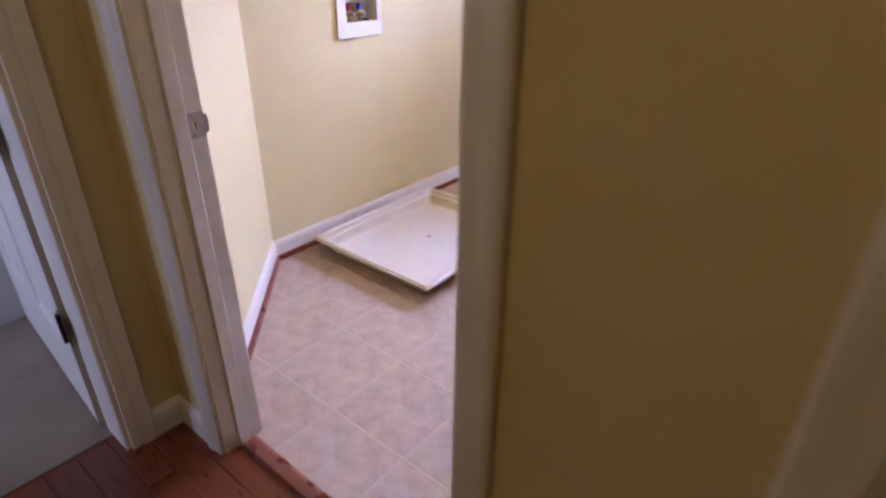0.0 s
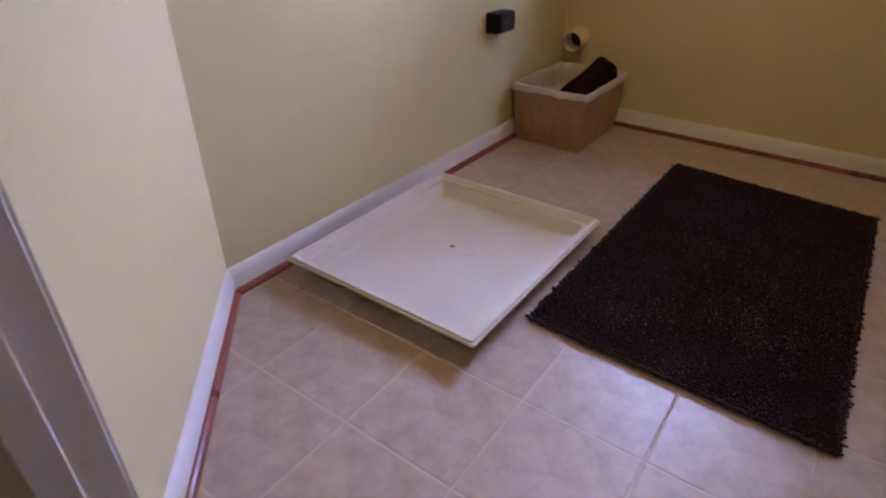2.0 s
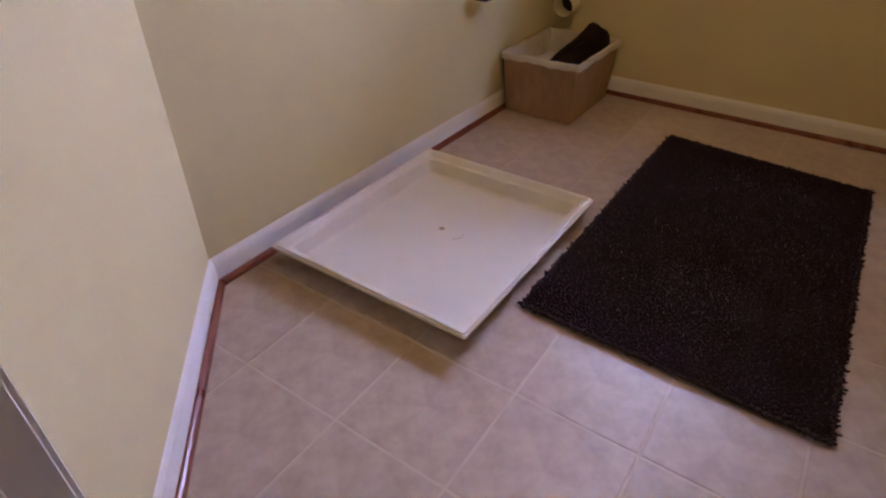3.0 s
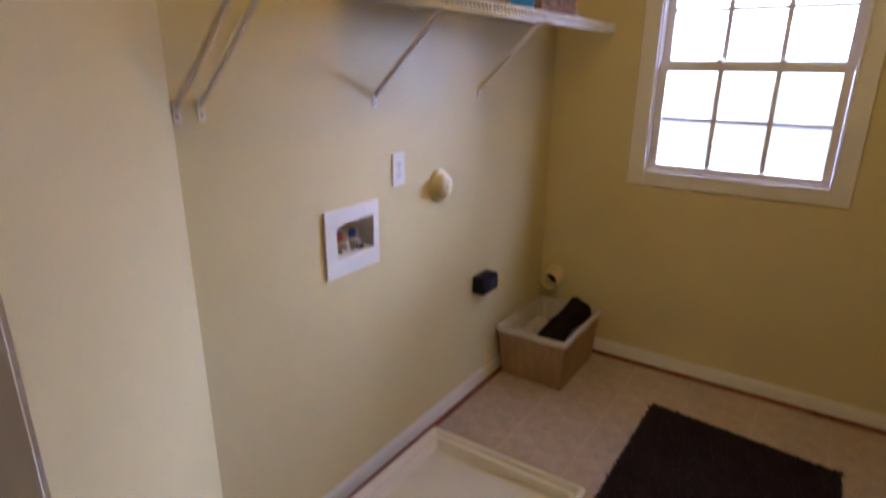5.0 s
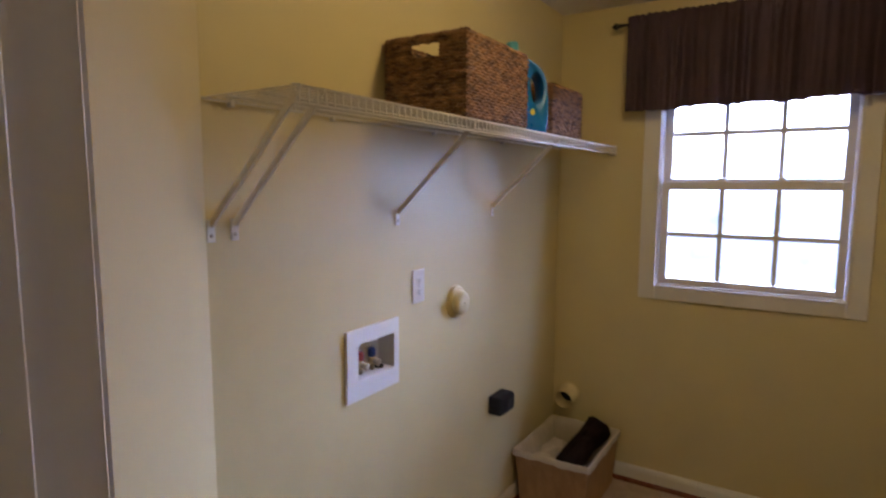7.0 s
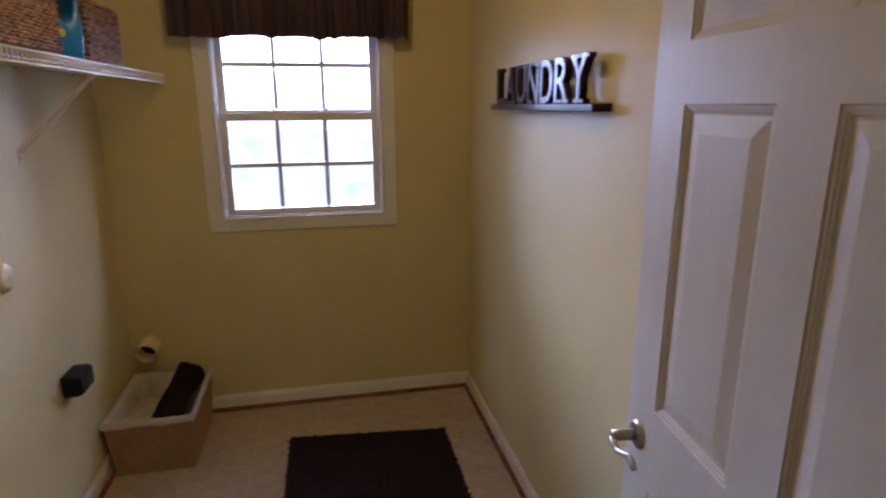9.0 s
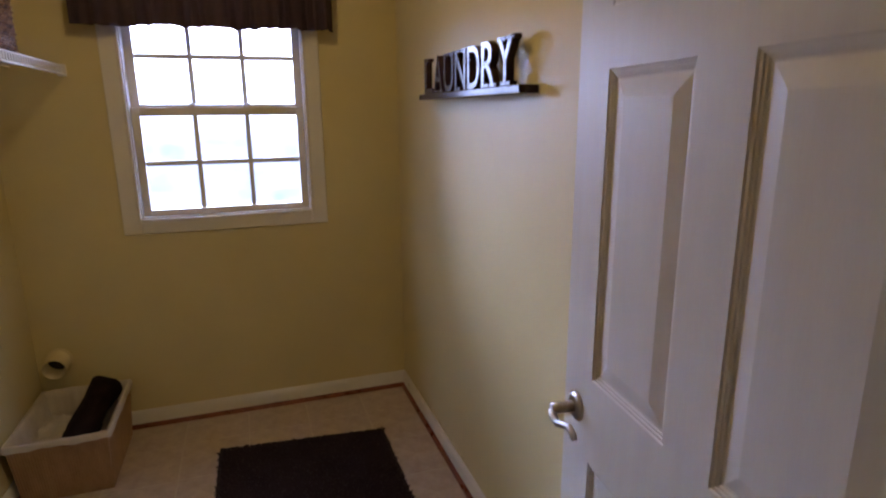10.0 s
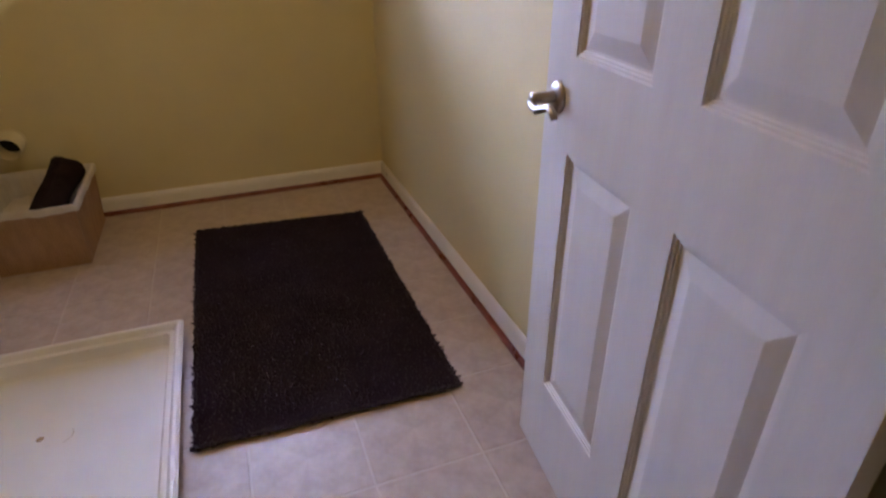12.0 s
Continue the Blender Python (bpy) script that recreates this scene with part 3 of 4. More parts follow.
# ---- woven things ----
def woven(bm, origin, ux, uz, width, height, out, cell=(0.017, 0.0098), amp=0.0058, hole=None, seed=0):
    """A sheet of basket weave: width along ux, height along uz, bulging out; hole is (s0, s1, t0, t1)."""
    rnd = random.Random(seed)
    nc, nr = max(2, round(width / cell[0])), max(2, round(height / cell[1]))
    sub = 3
    o, ux, uz, out = Vector(origin), Vector(ux), Vector(uz), Vector(out)
    grid = []
    lift = [rnd.uniform(0.75, 1.2) for _ in range(nr + 1)]
    sway = [rnd.uniform(0, 6.28) for _ in range(nr + 1)]
    for j in range(nr * sub + 1):
        line = []
        row, f = divmod(j, sub)
        crown = math.sin(math.pi * f / sub) ** 0.6 if f else 0.0
        for i in range(nc * sub + 1):
            s, t = i / (nc * sub), j / (nr * sub)
            over = 0.5 + 0.5 * math.cos(math.pi * (i / sub + row))
            b = amp * crown * (0.05 + 1.25 * over) * lift[row] - 0.0015 * (1 - crown)
            b += rnd.uniform(-0.0007, 0.0007)
            wob = 0.0014 * math.sin(i * 0.6 + sway[row]) if 0 < j < nr * sub else 0
            line.append(bm.verts.new(o + ux * (s * width) + uz * (t * height + wob) + out * b))
        grid.append(line)
    for j in range(nr * sub):
        for i in range(nc * sub):
            s, t = (i + 0.5) / (nc * sub) * width, (j + 0.5) / (nr * sub) * height
            if hole and hole[0] < s < hole[1] and hole[2] < t < hole[3]:
                continue
            bm.faces.new((grid[j][i], grid[j][i + 1], grid[j + 1][i + 1], grid[j + 1][i]))
    return bm


def basket(name, label, at, dx, dy, h, mat, hole=None, group=""):
    """A rectangular seagrass basket: four woven sides, core, floor and a braided rim."""
    b = thing(name, label, "basket", at, group)
    t = 0.012
    sides = [((0, 0, 0), (1, 0, 0), dx, (0, -1, 0), hole), ((dx, 0, 0), (0, 1, 0), dy, (1, 0, 0), None),
             ((dx, dy, 0), (-1, 0, 0), dx, (0, 1, 0), hole), ((0, dy, 0), (0, -1, 0), dy, (-1, 0, 0), None)]
    for n, (o, ux, wd, out, ho) in enumerate(sides):
        bm = woven(bmesh.new(), o, ux, (0, 0, 1), wd, h, out, hole=ho, seed=n + 3)
        inner = Vector(out) * -t
        woven(bm, Vector(o) + inner, ux, (0, 0, 1), wd, h, -Vector(out), hole=ho, seed=n + 9)
        part("woven_side", bm, mat, b)
    part("basket_floor", box(bmesh.new(), 0.003, dx - 0.003, 0.003, dy - 0.003, -0.003, 0.006), CORE, b)
    bm = bmesh.new()
    rnd = random.Random(5)
    loop = [(0, 0), (dx, 0), (dx, dy), (0, dy), (0, 0)]
    for (x0, y0), (x1, y1) in zip(loop, loop[1:]):
        n = max(4, round(math.dist((x0, y0), (x1, y1)) / 0.014))
        for k in range(n):
            s0, s1 = k / n, (k + 1.35) / n
            a = Vector((x0 + (x1 - x0) * s0, y0 + (y1 - y0) * s0, h - 0.004))
            c = Vector((x0 + (x1 - x0) * s1, y0 + (y1 - y0) * s1, h + rnd.uniform(0.003, 0.008)))
            cen = Vector((dx / 2, dy / 2, h))
            inn = (cen - a)
            inn = Vector((inn.x if abs(x1 - x0) < 1e-6 else 0, inn.y if abs(y1 - y0) < 1e-6 else 0, 0)).normalized() * 0.008
            tube(bm, [a - inn * 0.4, (a + c) / 2 + inn * 0.5 + Vector((0, 0, 0.005)), c + inn * 1.4], [0.004, 0.0065, 0.004], 6)
    part("rim", bm, mat, b, "braided rim")
    return b


SHZ = 1.795   # top of the wire shelf
basket("wicker_basket", "large brown woven seagrass basket with a handle slot", (0.012, 0.665, SHZ + 0.004), 0.298, 0.430, 0.243, WICKER, hole=(0.095, 0.205, 0.184, 0.228), group="baskets on the shelf")
basket("wicker_basket", "smaller brown woven seagrass basket on the wire shelf", (0.025, 1.440, SHZ + 0.004), 0.240, 0.360, 0.205, WICKER, group="baskets on the shelf")

# ---- wire shelf ----
shelf = thing("wire_shelf", "white coated wire shelf on diagonal wall brackets", "shelf", (0, 0, 0))
SY0, SY1, SX = -0.004, L - 0.012, 0.305
for x, z, r in ((0.012, SHZ - 0.006, 0.0035), (SX, SHZ - 0.002, 0.0036), (SX, SHZ - 0.037, 0.0042), (0.105, SHZ - 0.0085, 0.003), (0.205, SHZ - 0.0085, 0.003)):
    part("long_wire", tube(bmesh.new(), [(x, max(SY0, -x + 0.008) if x < 0.2 else SY0, z), (x, SY1, z)], r, 8), WIRE, shelf, smooth=True)
n = int((SY1 - SY0) / 0.0254)
cross = tube(bmesh.new(), [(0.012, 0, SHZ - 0.002), (SX, 0, SHZ - 0.0015), (SX + 0.003, 0, SHZ - 0.006), (SX + 0.003, 0, SHZ - 0.037)], 0.0024, 6)
cw = part("cross_wire", cross, WIRE, shelf)
for k in range(n):
    o = cw if k == 0 else new("cross_wire", cw.data)
    o.parent = shelf
    o.location = (0, SY0 + 0.014 + k * 0.0254, 0)
for y in (0.012, 0.078, 0.735, 1.425):
    bm = bmesh.new()
    a, c = Vector((0.004, y, 1.500)), Vector((SX - 0.004, y, SHZ - 0.014))
    d = (c - a).normalized()
    up = Vector((-d.z, 0, d.x))
    vs = []
    for p in (a, c):
        vs.append([bm.verts.new(p + up * (0.0075 * su) + Vector((0, 0.0035 * sy, 0))) for su, sy in ((-1, -1), (1, -1), (1, 1), (-1, 1))])
    for k in range(4):
        bm.faces.new((vs[0][k], vs[0][(k + 1) % 4], vs[1][(k + 1) % 4], vs[1][k]))
    bm.faces.new(vs[0]), bm.faces.new(vs[1][::-1])
    br = part("brace", bm, WIRE, shelf)
    part("brace_hook", tube(bmesh.new(), [c, c + Vector((0.008, 0, 0.008)), c + Vector((0.009, 0, 0.012)), c + Vector((0.003, 0, 0.0135))], 0.0035, 8), WIRE, br)
    part("wall_clip", boxes((0.0, 0.004, y - 0.011, y + 0.011, 1.458, 1.512), bevel=0.0012), WIRE, br, "white wall clip")
    part("clip_screw", lathe(bmesh.new(), [(0, 0.003), (0.003, 0.0028), (0.005, 0)], Matrix.Translation((0.004, y, 1.474)) @ pose(0, 0, 0, 0, 90), 12), NICKEL, br)
for y in (0.075, 0.42, 0.95, 1.5, 2.0):
    part("wall_clip", boxes((0.0, 0.018, y - 0.006, y + 0.006, SHZ - 0.018, SHZ + 0.003), bevel=0.002), WIRE, shelf)
part("end_bracket", boxes((SX - 0.025, SX + 0.010, L - 0.016, L, SHZ - 0.045, SHZ + 0.006), bevel=0.002), WIRE, shelf, "white end bracket on the window wall")

# ---- detergent bottle ----
jug = thing("detergent_bottle", "blue plastic laundry detergent jug with an aqua cap", "bottle", (0.190, 1.318, SHZ + 0.001), turn=-41)
jug.scale = (1, 0.84, 1)
# side outline with a grip hole, extruded and rounded
out = [(-0.10, 0.0), (0.085, 0.0), (0.105, 0.02), (0.112, 0.09), (0.108, 0.17), (0.095, 0.225), (0.065, 0.262), (0.02, 0.285), (-0.035, 0.300), (-0.085, 0.300), (-0.102, 0.27), (-0.108, 0.15), (-0.108, 0.02)]
inn = [(0.056, 0.122), (0.080, 0.145), (0.082, 0.195), (0.066, 0.228), (0.040, 0.232), (0.024, 0.205), (0.028, 0.155), (0.040, 0.126)]


def smooth_loop(pts, k):
    ps = [Vector((*p, 0)) for p in pts]
    n = len(ps)
    res = []
    for i in range(k):
        u = i * n / k
        j, f = int(u), u - int(u)
        p0, p1, p2, p3 = (ps[(j + d) % n] for d in (-1, 0, 1, 2))
        res.append(0.5 * ((2 * p1) + (p2 - p0) * f + (2 * p0 - 5 * p1 + 4 * p2 - p3) * f * f + (3 * p1 - p0 - 3 * p2 + p3) * f ** 3))
    return res


K = 40
oc, ic = smooth_loop(out, K), smooth_loop(inn, K)
# align the two loops by angle about the grip
cg = sum(ic, Vector()) / K
ang = lambda p: math.atan2(p.y - cg.y, p.x - cg.x)
i0 = min(range(K), key=lambda i: abs((ang(ic[i]) - ang(oc[0]) + math.pi) % (2 * math.pi) - math.pi))
ic = [ic[(i0 + i) % K] for i in range(K)]
if (ang(ic[5]) - ang(ic[0]) + math.pi) % (2 * math.pi) - math.pi < 0:
    ic = [ic[0]] + ic[:0:-1]
bm = bmesh.new()


def jl(loop, dx, s, c):
    return [bm.verts.new((dx, c.x + (p.x - c.x) * s, max(0.0, c.y + (p.y - c.y) * s))) for p in loop]


co = Vector((0, 0.14, 0))
stack = [jl(ic, -0.028, 1.0, cg), jl(ic, -0.038, 1.18, cg), jl(oc, -0.050, 0.90, co), jl(oc, -0.040, 0.98, co), jl(oc, -0.02, 1.0, co),
         jl(oc, 0.02, 1.0, co), jl(oc, 0.040, 0.98, co), jl(oc, 0.050, 0.90, co), jl(ic, 0.038, 1.18, cg), jl(ic, 0.028, 1.0, cg)]
for a, b in zip(stack, stack[1:] + stack[:1]):
    for k in range(K):
        bm.faces.new((a[k], a[(k + 1) % K], b[(k + 1) % K], b[k]))
part("bottle_body", bm, BLUE, jug, "blue plastic body with a grip", True)
part("cap", lathe(bmesh.new(), [(0.034, 0.290), (0.034, 0.302), (0.029, 0.306), (0.028, 0.350), (0.026, 0.354), (0.024, 0.352), (0, 0.350)], pose(0, -0.058, 0), 20), AQUA, jug, "aqua measuring cap", True)
part("label_spot", lathe(bmesh.new(), [(0, 0.002), (0.012, 0.001), (0.013, 0)], Matrix.Translation((0.0495, 0.025, 0.085)) @ pose(0, 0, 0, 0, 90), 14), YELLOWP, jug, "yellow printed spot")
part("label_spot", lathe(bmesh.new(), [(0, 0.002), (0.016, 0.001), (0.017, 0)], Matrix.Translation((0.0495, -0.015, 0.135)) @ pose(0, 0, 0, 0, 90), 12), GREENP, jug, "green printed leaf")

# ---- washer box, outlet and fittings on the wall ----
wb = thing("washer_outlet_box", "white recessed washer outlet box with two valves", "outlet box", (0, 0, 0))
y0, y1, z0, z1 = 0.464, 0.729, 0.909, 1.140
part("face_frame", boxes((0.0005, 0.010, y0, BX0 + 0.004, z0, z1), (0.0005, 0.010, BX1 - 0.004, y1, z0, z1), (0.0005, 0.010, BX0 + 0.004, BX1 - 0.004, z0, BZ0 + 0.004), (0.0005, 0.010, BX0 + 0.004, BX1 - 0.004, BZ1 - 0.004, z1)), WHITE, wb)
part("recess", boxes((-0.064, -0.060, BX0, BX1, BZ0, BZ1), (-0.060, 0.002, BX0 + 0.0005, BX0 + 0.004, BZ0 + 0.0005, BZ1 - 0.0005), (-0.060, 0.002, BX1 - 0.004, BX1 - 0.0005, BZ0 + 0.0005, BZ1 - 0.0005),
                   (-0.060, 0.002, BX0 + 0.004, BX1 - 0.004, BZ0 + 0.0005, BZ0 + 0.004), (-0.060, 0.002, BX0 + 0.004, BX1 - 0.004, BZ1 - 0.004, BZ1 - 0.0005)), WHITE, wb)
for y, m, nm in ((0.573, RED, "red"), (0.634, BLUEV, "blue")):
    v = part("valve_body", tube(bmesh.new(), [(-0.034, y, BZ0 + 0.003), (-0.034, y, BZ0 + 0.020), (-0.034, y, BZ0 + 0.022), (-0.034, y, BZ0 + 0.050)], [0.008, 0.008, 0.013, 0.012], 14), BRASS, wb, "metal washer valve", True)
    part("valve_spout", tube(bmesh.new(), [(-0.034, y, BZ0 + 0.036), (-0.018, y + 0.004, BZ0 + 0.034), (-0.006, y + 0.006, BZ0 + 0.030)], [0.009, 0.010, 0.013], 14), NICKEL, v, smooth=True)
    part("valve_knob", lathe(bmesh.new(), [(0, 0.030), (0.009, 0.030), (0.013, 0.026), (0.014, 0.006), (0.012, 0.0), (0, 0)], pose(-0.034, y, BZ0 + 0.050), 12), m, v, nm + " valve knob")
part("standpipe", lathe(bmesh.new(), [(0.016, 0.0), (0.016, 0.008), (0.013, 0.008), (0.012, 0.002), (0, 0.001)], pose(-0.030, 0.668, BZ0 + 0.003), 16), DARK, wb, "dark drain opening")

ol = thing("wall_outlet", "white duplex wall outlet with cover plate", "outlet", (0, 0.856, 1.229))
part("cover_plate", box(bmesh.new(), 0.0, 0.006, -0.036, 0.036, -0.060, 0.060, 0.0025, 2), WHITE, ol)
for z in (-0.020, 0.020):
    rc = part("receptacle", box(bmesh.new(), 0.005, 0.0078, -0.017, 0.017, z - 0.014, z + 0.014, 0.001), WHITE, ol)
    for y in (-0.0065, 0.0065):
        part("slot", box(bmesh.new(), 0.0076, 0.0082, y - 0.0012, y + 0.0012, z - 0.002, z + 0.007), DARK, rc)
    part("slot", box(bmesh.new(), 0.0076, 0.0082, -0.0025, 0.0025, z - 0.010, z - 0.005), DARK, rc)
part("screw", lathe(bmesh.new(), [(0, 0.0015), (0.003, 0.001), (0.0035, 0)], Matrix.Translation((0.006, 0, 0)) @ pose(0, 0, 0, 0, 90), 10), NICKEL, ol)

cp = thing("round_wall_cap", "round cream plastic pipe cover on the wall", "wall cap", (0, 1.118, 1.126))
m90 = pose(0, 0, 0, 0, 90)
part("flange", lathe(bmesh.new(), [(0.066, 0.0), (0.066, 0.010), (0.062, 0.014), (0.054, 0.016), (0, 0.016)], m90, 32), CREAM, cp, smooth=True)
part("dome", lathe(bmesh.new(), [(0.050, 0.014), (0.049, 0.032), (0.043, 0.042), (0.030, 0.047), (0, 0.049)], m90, 32), CREAM, cp, smooth=True)
part("centre_mark", lathe(bmesh.new(), [(0.008, 0.047), (0.006, 0.051), (0, 0.052)], m90, 16), CREAM, cp)

dx = thing("dryer_receptacle", "black surface-mounted dryer power receptacle", "power socket", (0, 1.478, 0.592))
part("housing", box(bmesh.new(), 0.0, 0.066, -0.066, 0.066, -0.042, 0.042, 0.007, 2), BLACK, dx)
part("face_cover", box(bmesh.new(), 0.064, 0.074, -0.060, 0.060, -0.036, 0.036, 0.004, 2), BLACK, dx)
part("socket_face", lathe(bmesh.new(), [(0, 0.0775), (0.026, 0.0775), (0.028, 0.075)], m90, 24), DARK, dx)

du = thing("dryer_vent_pipe", "cream dryer vent pipe stub in the window wall", "vent pipe", (0.096, L, 0.422))
mp = pose(0, 0, 0, 97, 0, 0)
part("pipe", lathe(bmesh.new(), [(0.050, -0.004), (0.050, 0.098), (0.0487, 0.100), (0.0475, 0.098), (0.0475, 0.004), (0.0, 0.003)], mp, 32), CREAM, du, smooth=True)
part("wall_flange", lathe(bmesh.new(), [(0.050, 0.006), (0.056, 0.004), (0.058, 0.0), (0.047, 0.0)], pose(0, 0, 0, 90), 32), CREAM, du)
# shade deep in the cream pipe, painted as a near-black disc
part("painted_pipe_shade", lathe(bmesh.new(), [(0.047, 0.012), (0.0, 0.012)], mp, 32), DARK, du, "near-black disc painted as the shade inside the pipe")

# ---- laundry bin ----
bn = thing("laundry_bin", "tan woven storage bin lined with white cloth", "bin", (0.022, 1.662, 0))
BWX, BWY, BH = 0.372, 0.500, 0.285
IN = 0.018
for nside, (b0, b1, t0, t1, out) in enumerate((((IN, 0.030), (BWX - IN, 0.030), (0, 0), (BWX, 0), (0, -1, 0)), ((BWX - IN, 0.030), (BWX - IN, BWY - IN), (BWX, 0), (BWX, BWY), (1, 0, 0)),
                                               ((BWX - IN, BWY - IN), (IN, BWY - IN), (BWX, BWY), (0, BWY), (0, 1, 0)), ((IN, BWY - IN), (IN, 0.030), (0, BWY), (0, 0), (-1, 0, 0)))):
    bm = bmesh.new()
    wd = math.dist(t0, t1)
    nc, nr = round(wd / 0.0105), 22
    g = []
    for j in range(nr + 1):
        row = []
        t = j / nr
        for i in range(2 * nc + 1):
            s = i / (2 * nc)
            lo = Vector((b0[0] + (b1[0] - b0[0]) * s, b0[1] + (b1[1] - b0[1]) * s, 0.003))
            hi = Vector((t0[0] + (t1[0] - t0[0]) * s, t0[1] + (t1[1] - t0[1]) * s, BH))
            row.append(bm.verts.new(lo.lerp(hi, t) + Vector(out) * ((0.0018 if i % 2 else 0.0) + (0.0007 if (i // 2 + j) % 2 else 0))))
        g.append(row)
    for j in range(nr):
        for i in range(2 * nc):
            bm.faces.new((g[j][i], g[j][i + 1], g[j + 1][i + 1], g[j + 1][i]))
    part("woven_side", bm, RATTAN, bn)
part("bin_floor", box(bmesh.new(), IN, BWX - IN, 0.045, BWY - IN, 0.002, 0.008), RATTAN, bn)
# cloth liner: inside walls, folded over the rim with a wavy hem
bm = bmesh.new()
N = 160
rnd = random.Random(11)
ph = [rnd.uniform(0, 6.28) for _ in range(4)]


def around(s, x0, x1, ya, yb):
    per = [(x0, ya), (x1, ya), (x1, yb), (x0, yb), (x0, ya)]
    le = [math.dist(per[i], per[i + 1]) for i in range(4)]
    d = s * sum(le)
    for i in range(4):
        if d <= le[i] or i == 3:
            f = d / le[i]
            return per[i][0] + (per[i + 1][0] - per[i][0]) * f, per[i][1] + (per[i + 1][1] - per[i][1]) * f
        d -= le[i]


levels = [(0.040, 0.030), (0.034, 0.12), (0.016, 0.26), (0.006, BH + 0.004), (-0.003, BH + 0.007), (-0.0075, BH + 0.001), (-0.009, BH - 0.012), (-0.0085, BH - 0.024)]
rings = []
for li, (ins, z) in enumerate(levels):
    rg = []
    for k in range(N):
        s = k / N
        x, y = around(s, ins, BWX - ins, ins + (0.02 if li == 0 else 0), BWY - ins)
        wv = 0.003 * math.sin(2 * math.pi * 9 * s + ph[0]) + 0.002 * math.sin(2 * math.pi * 23 * s + ph[1])
        zz = z + (wv * 1.0 if li == len(levels) - 1 else wv * 0.5 if li > 2 else 0)
        fold = (0.006 * math.sin(2 * math.pi * 13 * s + ph[2]) + 0.004 * math.sin(2 * math.pi * 31 * s + ph[3])) if li < 3 else 0
        cx, cy = BWX / 2 - x, BWY / 2 - y
        ln = math.hypot(cx, cy)
        rg.append(bm.verts.new((x + cx / ln * abs(fold), y + cy / ln * abs(fold), zz)))
    rings.append(rg)
for a, b in zip(rings, rings[1:]):
    for k in range(N):
        bm.faces.new((a[k], a[(k + 1) % N], b[(k + 1) % N], b[k]))
bm.faces.new(rings[0])
part("cloth_liner", bm, LINER, bn, "white cloth liner folded over the rim", True)

# dark rolled towel leaning in the bin
tw = thing("rolled_towel", "dark brown rolled terry towel in the laundry bin", "towel", (0.250, 1.91, 0.238), turn=0)
bm = bmesh.new()
pts, rad = [], []
for k in range(25):
    f = k / 24
    pts.append((-0.005 + 0.080 * f, -0.135 + 0.32 * f, -0.075 + 0.165 * f + 0.012 * math.sin(5 * f)))
    rad.append(0.060 * (0.90 + 0.12 * math.sin(7 * f + 1)) * (0.75 if k in (0, 24) else 1))
tube(bm, pts, rad, 28)
for v in bm.verts:
    nz = noise.noise(v.co * 28) * 0.007 + noise.noise(v.co * 90) * 0.003
    v.co += Vector((nz, nz * 0.4, nz))
part("towel_roll", bm, TOWEL, tw, smooth=True)
bm = bmesh.new()
tube(bm, [(p[0] - 0.035, p[1] + 0.006, p[2] + 0.028) for p in pts[1:24]], [r_ * 0.62 for r_ in rad[1:24]], 20)
for v in bm.verts:
    nz = noise.noise(v.co * 34) * 0.007
    v.co += Vector((nz, 0, nz))
part("towel_flap", bm, TOWEL, tw, smooth=True)

# pale cloth crumpled at the bottom of the bin
pc = thing("folded_cloth", "pale grey folded cloth inside the laundry bin", "cloth", (0.112, 1.93, 0.105))
bm = bmesh.new()
bmesh.ops.create_grid(bm, x_segments=24, y_segments=30, size=0.5, matrix=Matrix.Diagonal((0.19, 0.30, 1, 1)))
for v in bm.verts:
    v.co.z = 0.07 + 0.03 * noise.noise(v.co * 14) + 0.012 * noise.noise(v.co * 40)
r = bmesh.ops.extrude_face_region(bm, geom=bm.faces[:])
bmesh.ops.translate(bm, vec=(0, 0, 0.018), verts=[v for v in r["geom"] if isinstance(v, bmesh.types.BMVert)])
part("cloth_fold", bm, LINER, pc, smooth=True)

# ---- valance and rod ----
RZ, RY = 2.378, L - 0.090
rod = thing("curtain_rod", "dark iron curtain rod with pointed finials", "curtain rod", (0, RY, RZ))
part("rod", tube(bmesh.new(), [(0.342, 0, 0), (1.527, 0, 0)], 0.008, 12), IRON, rod)
for x, s in ((0.342, -1), (1.527, 1)):
    part("finial", lathe(bmesh.new(), [(0.008, 0), (0.012, 0.002), (0.012, 0.006), (0.007, 0.010), (0.015, 0.018), (0.017, 0.026), (0.011, 0.036), (0.004, 0.046), (0, 0.050)], Matrix.Translation((x, 0, 0)) @ pose(0, 0, 0, 0, 90 * s), 16), IRON, rod, "pointed dark finial", True)
    part("bracket", boxes((x - s * 0.03 - 0.004, x - s * 0.03 + 0.004, 0.0, 0.085, -0.006, 0.006), (x - s * 0.03 - 0.010, x - s * 0.03 + 0.010, 0.081, 0.085, -0.03, 0.03), bevel=0.001), IRON, rod)
val = thing("valance", "gathered dark brown cloth valance with a ruffled hem", "valance", (0, RY, 0))
bm = bmesh.new()
NX, NZ = 420, 26
X0, X1 = 0.378, 1.490
rnd = random.Random(3)
folds = [(rnd.uniform(14, 60), rnd.uniform(0, 6.28), rnd.uniform(0.3, 1.0)) for _ in range(7)]


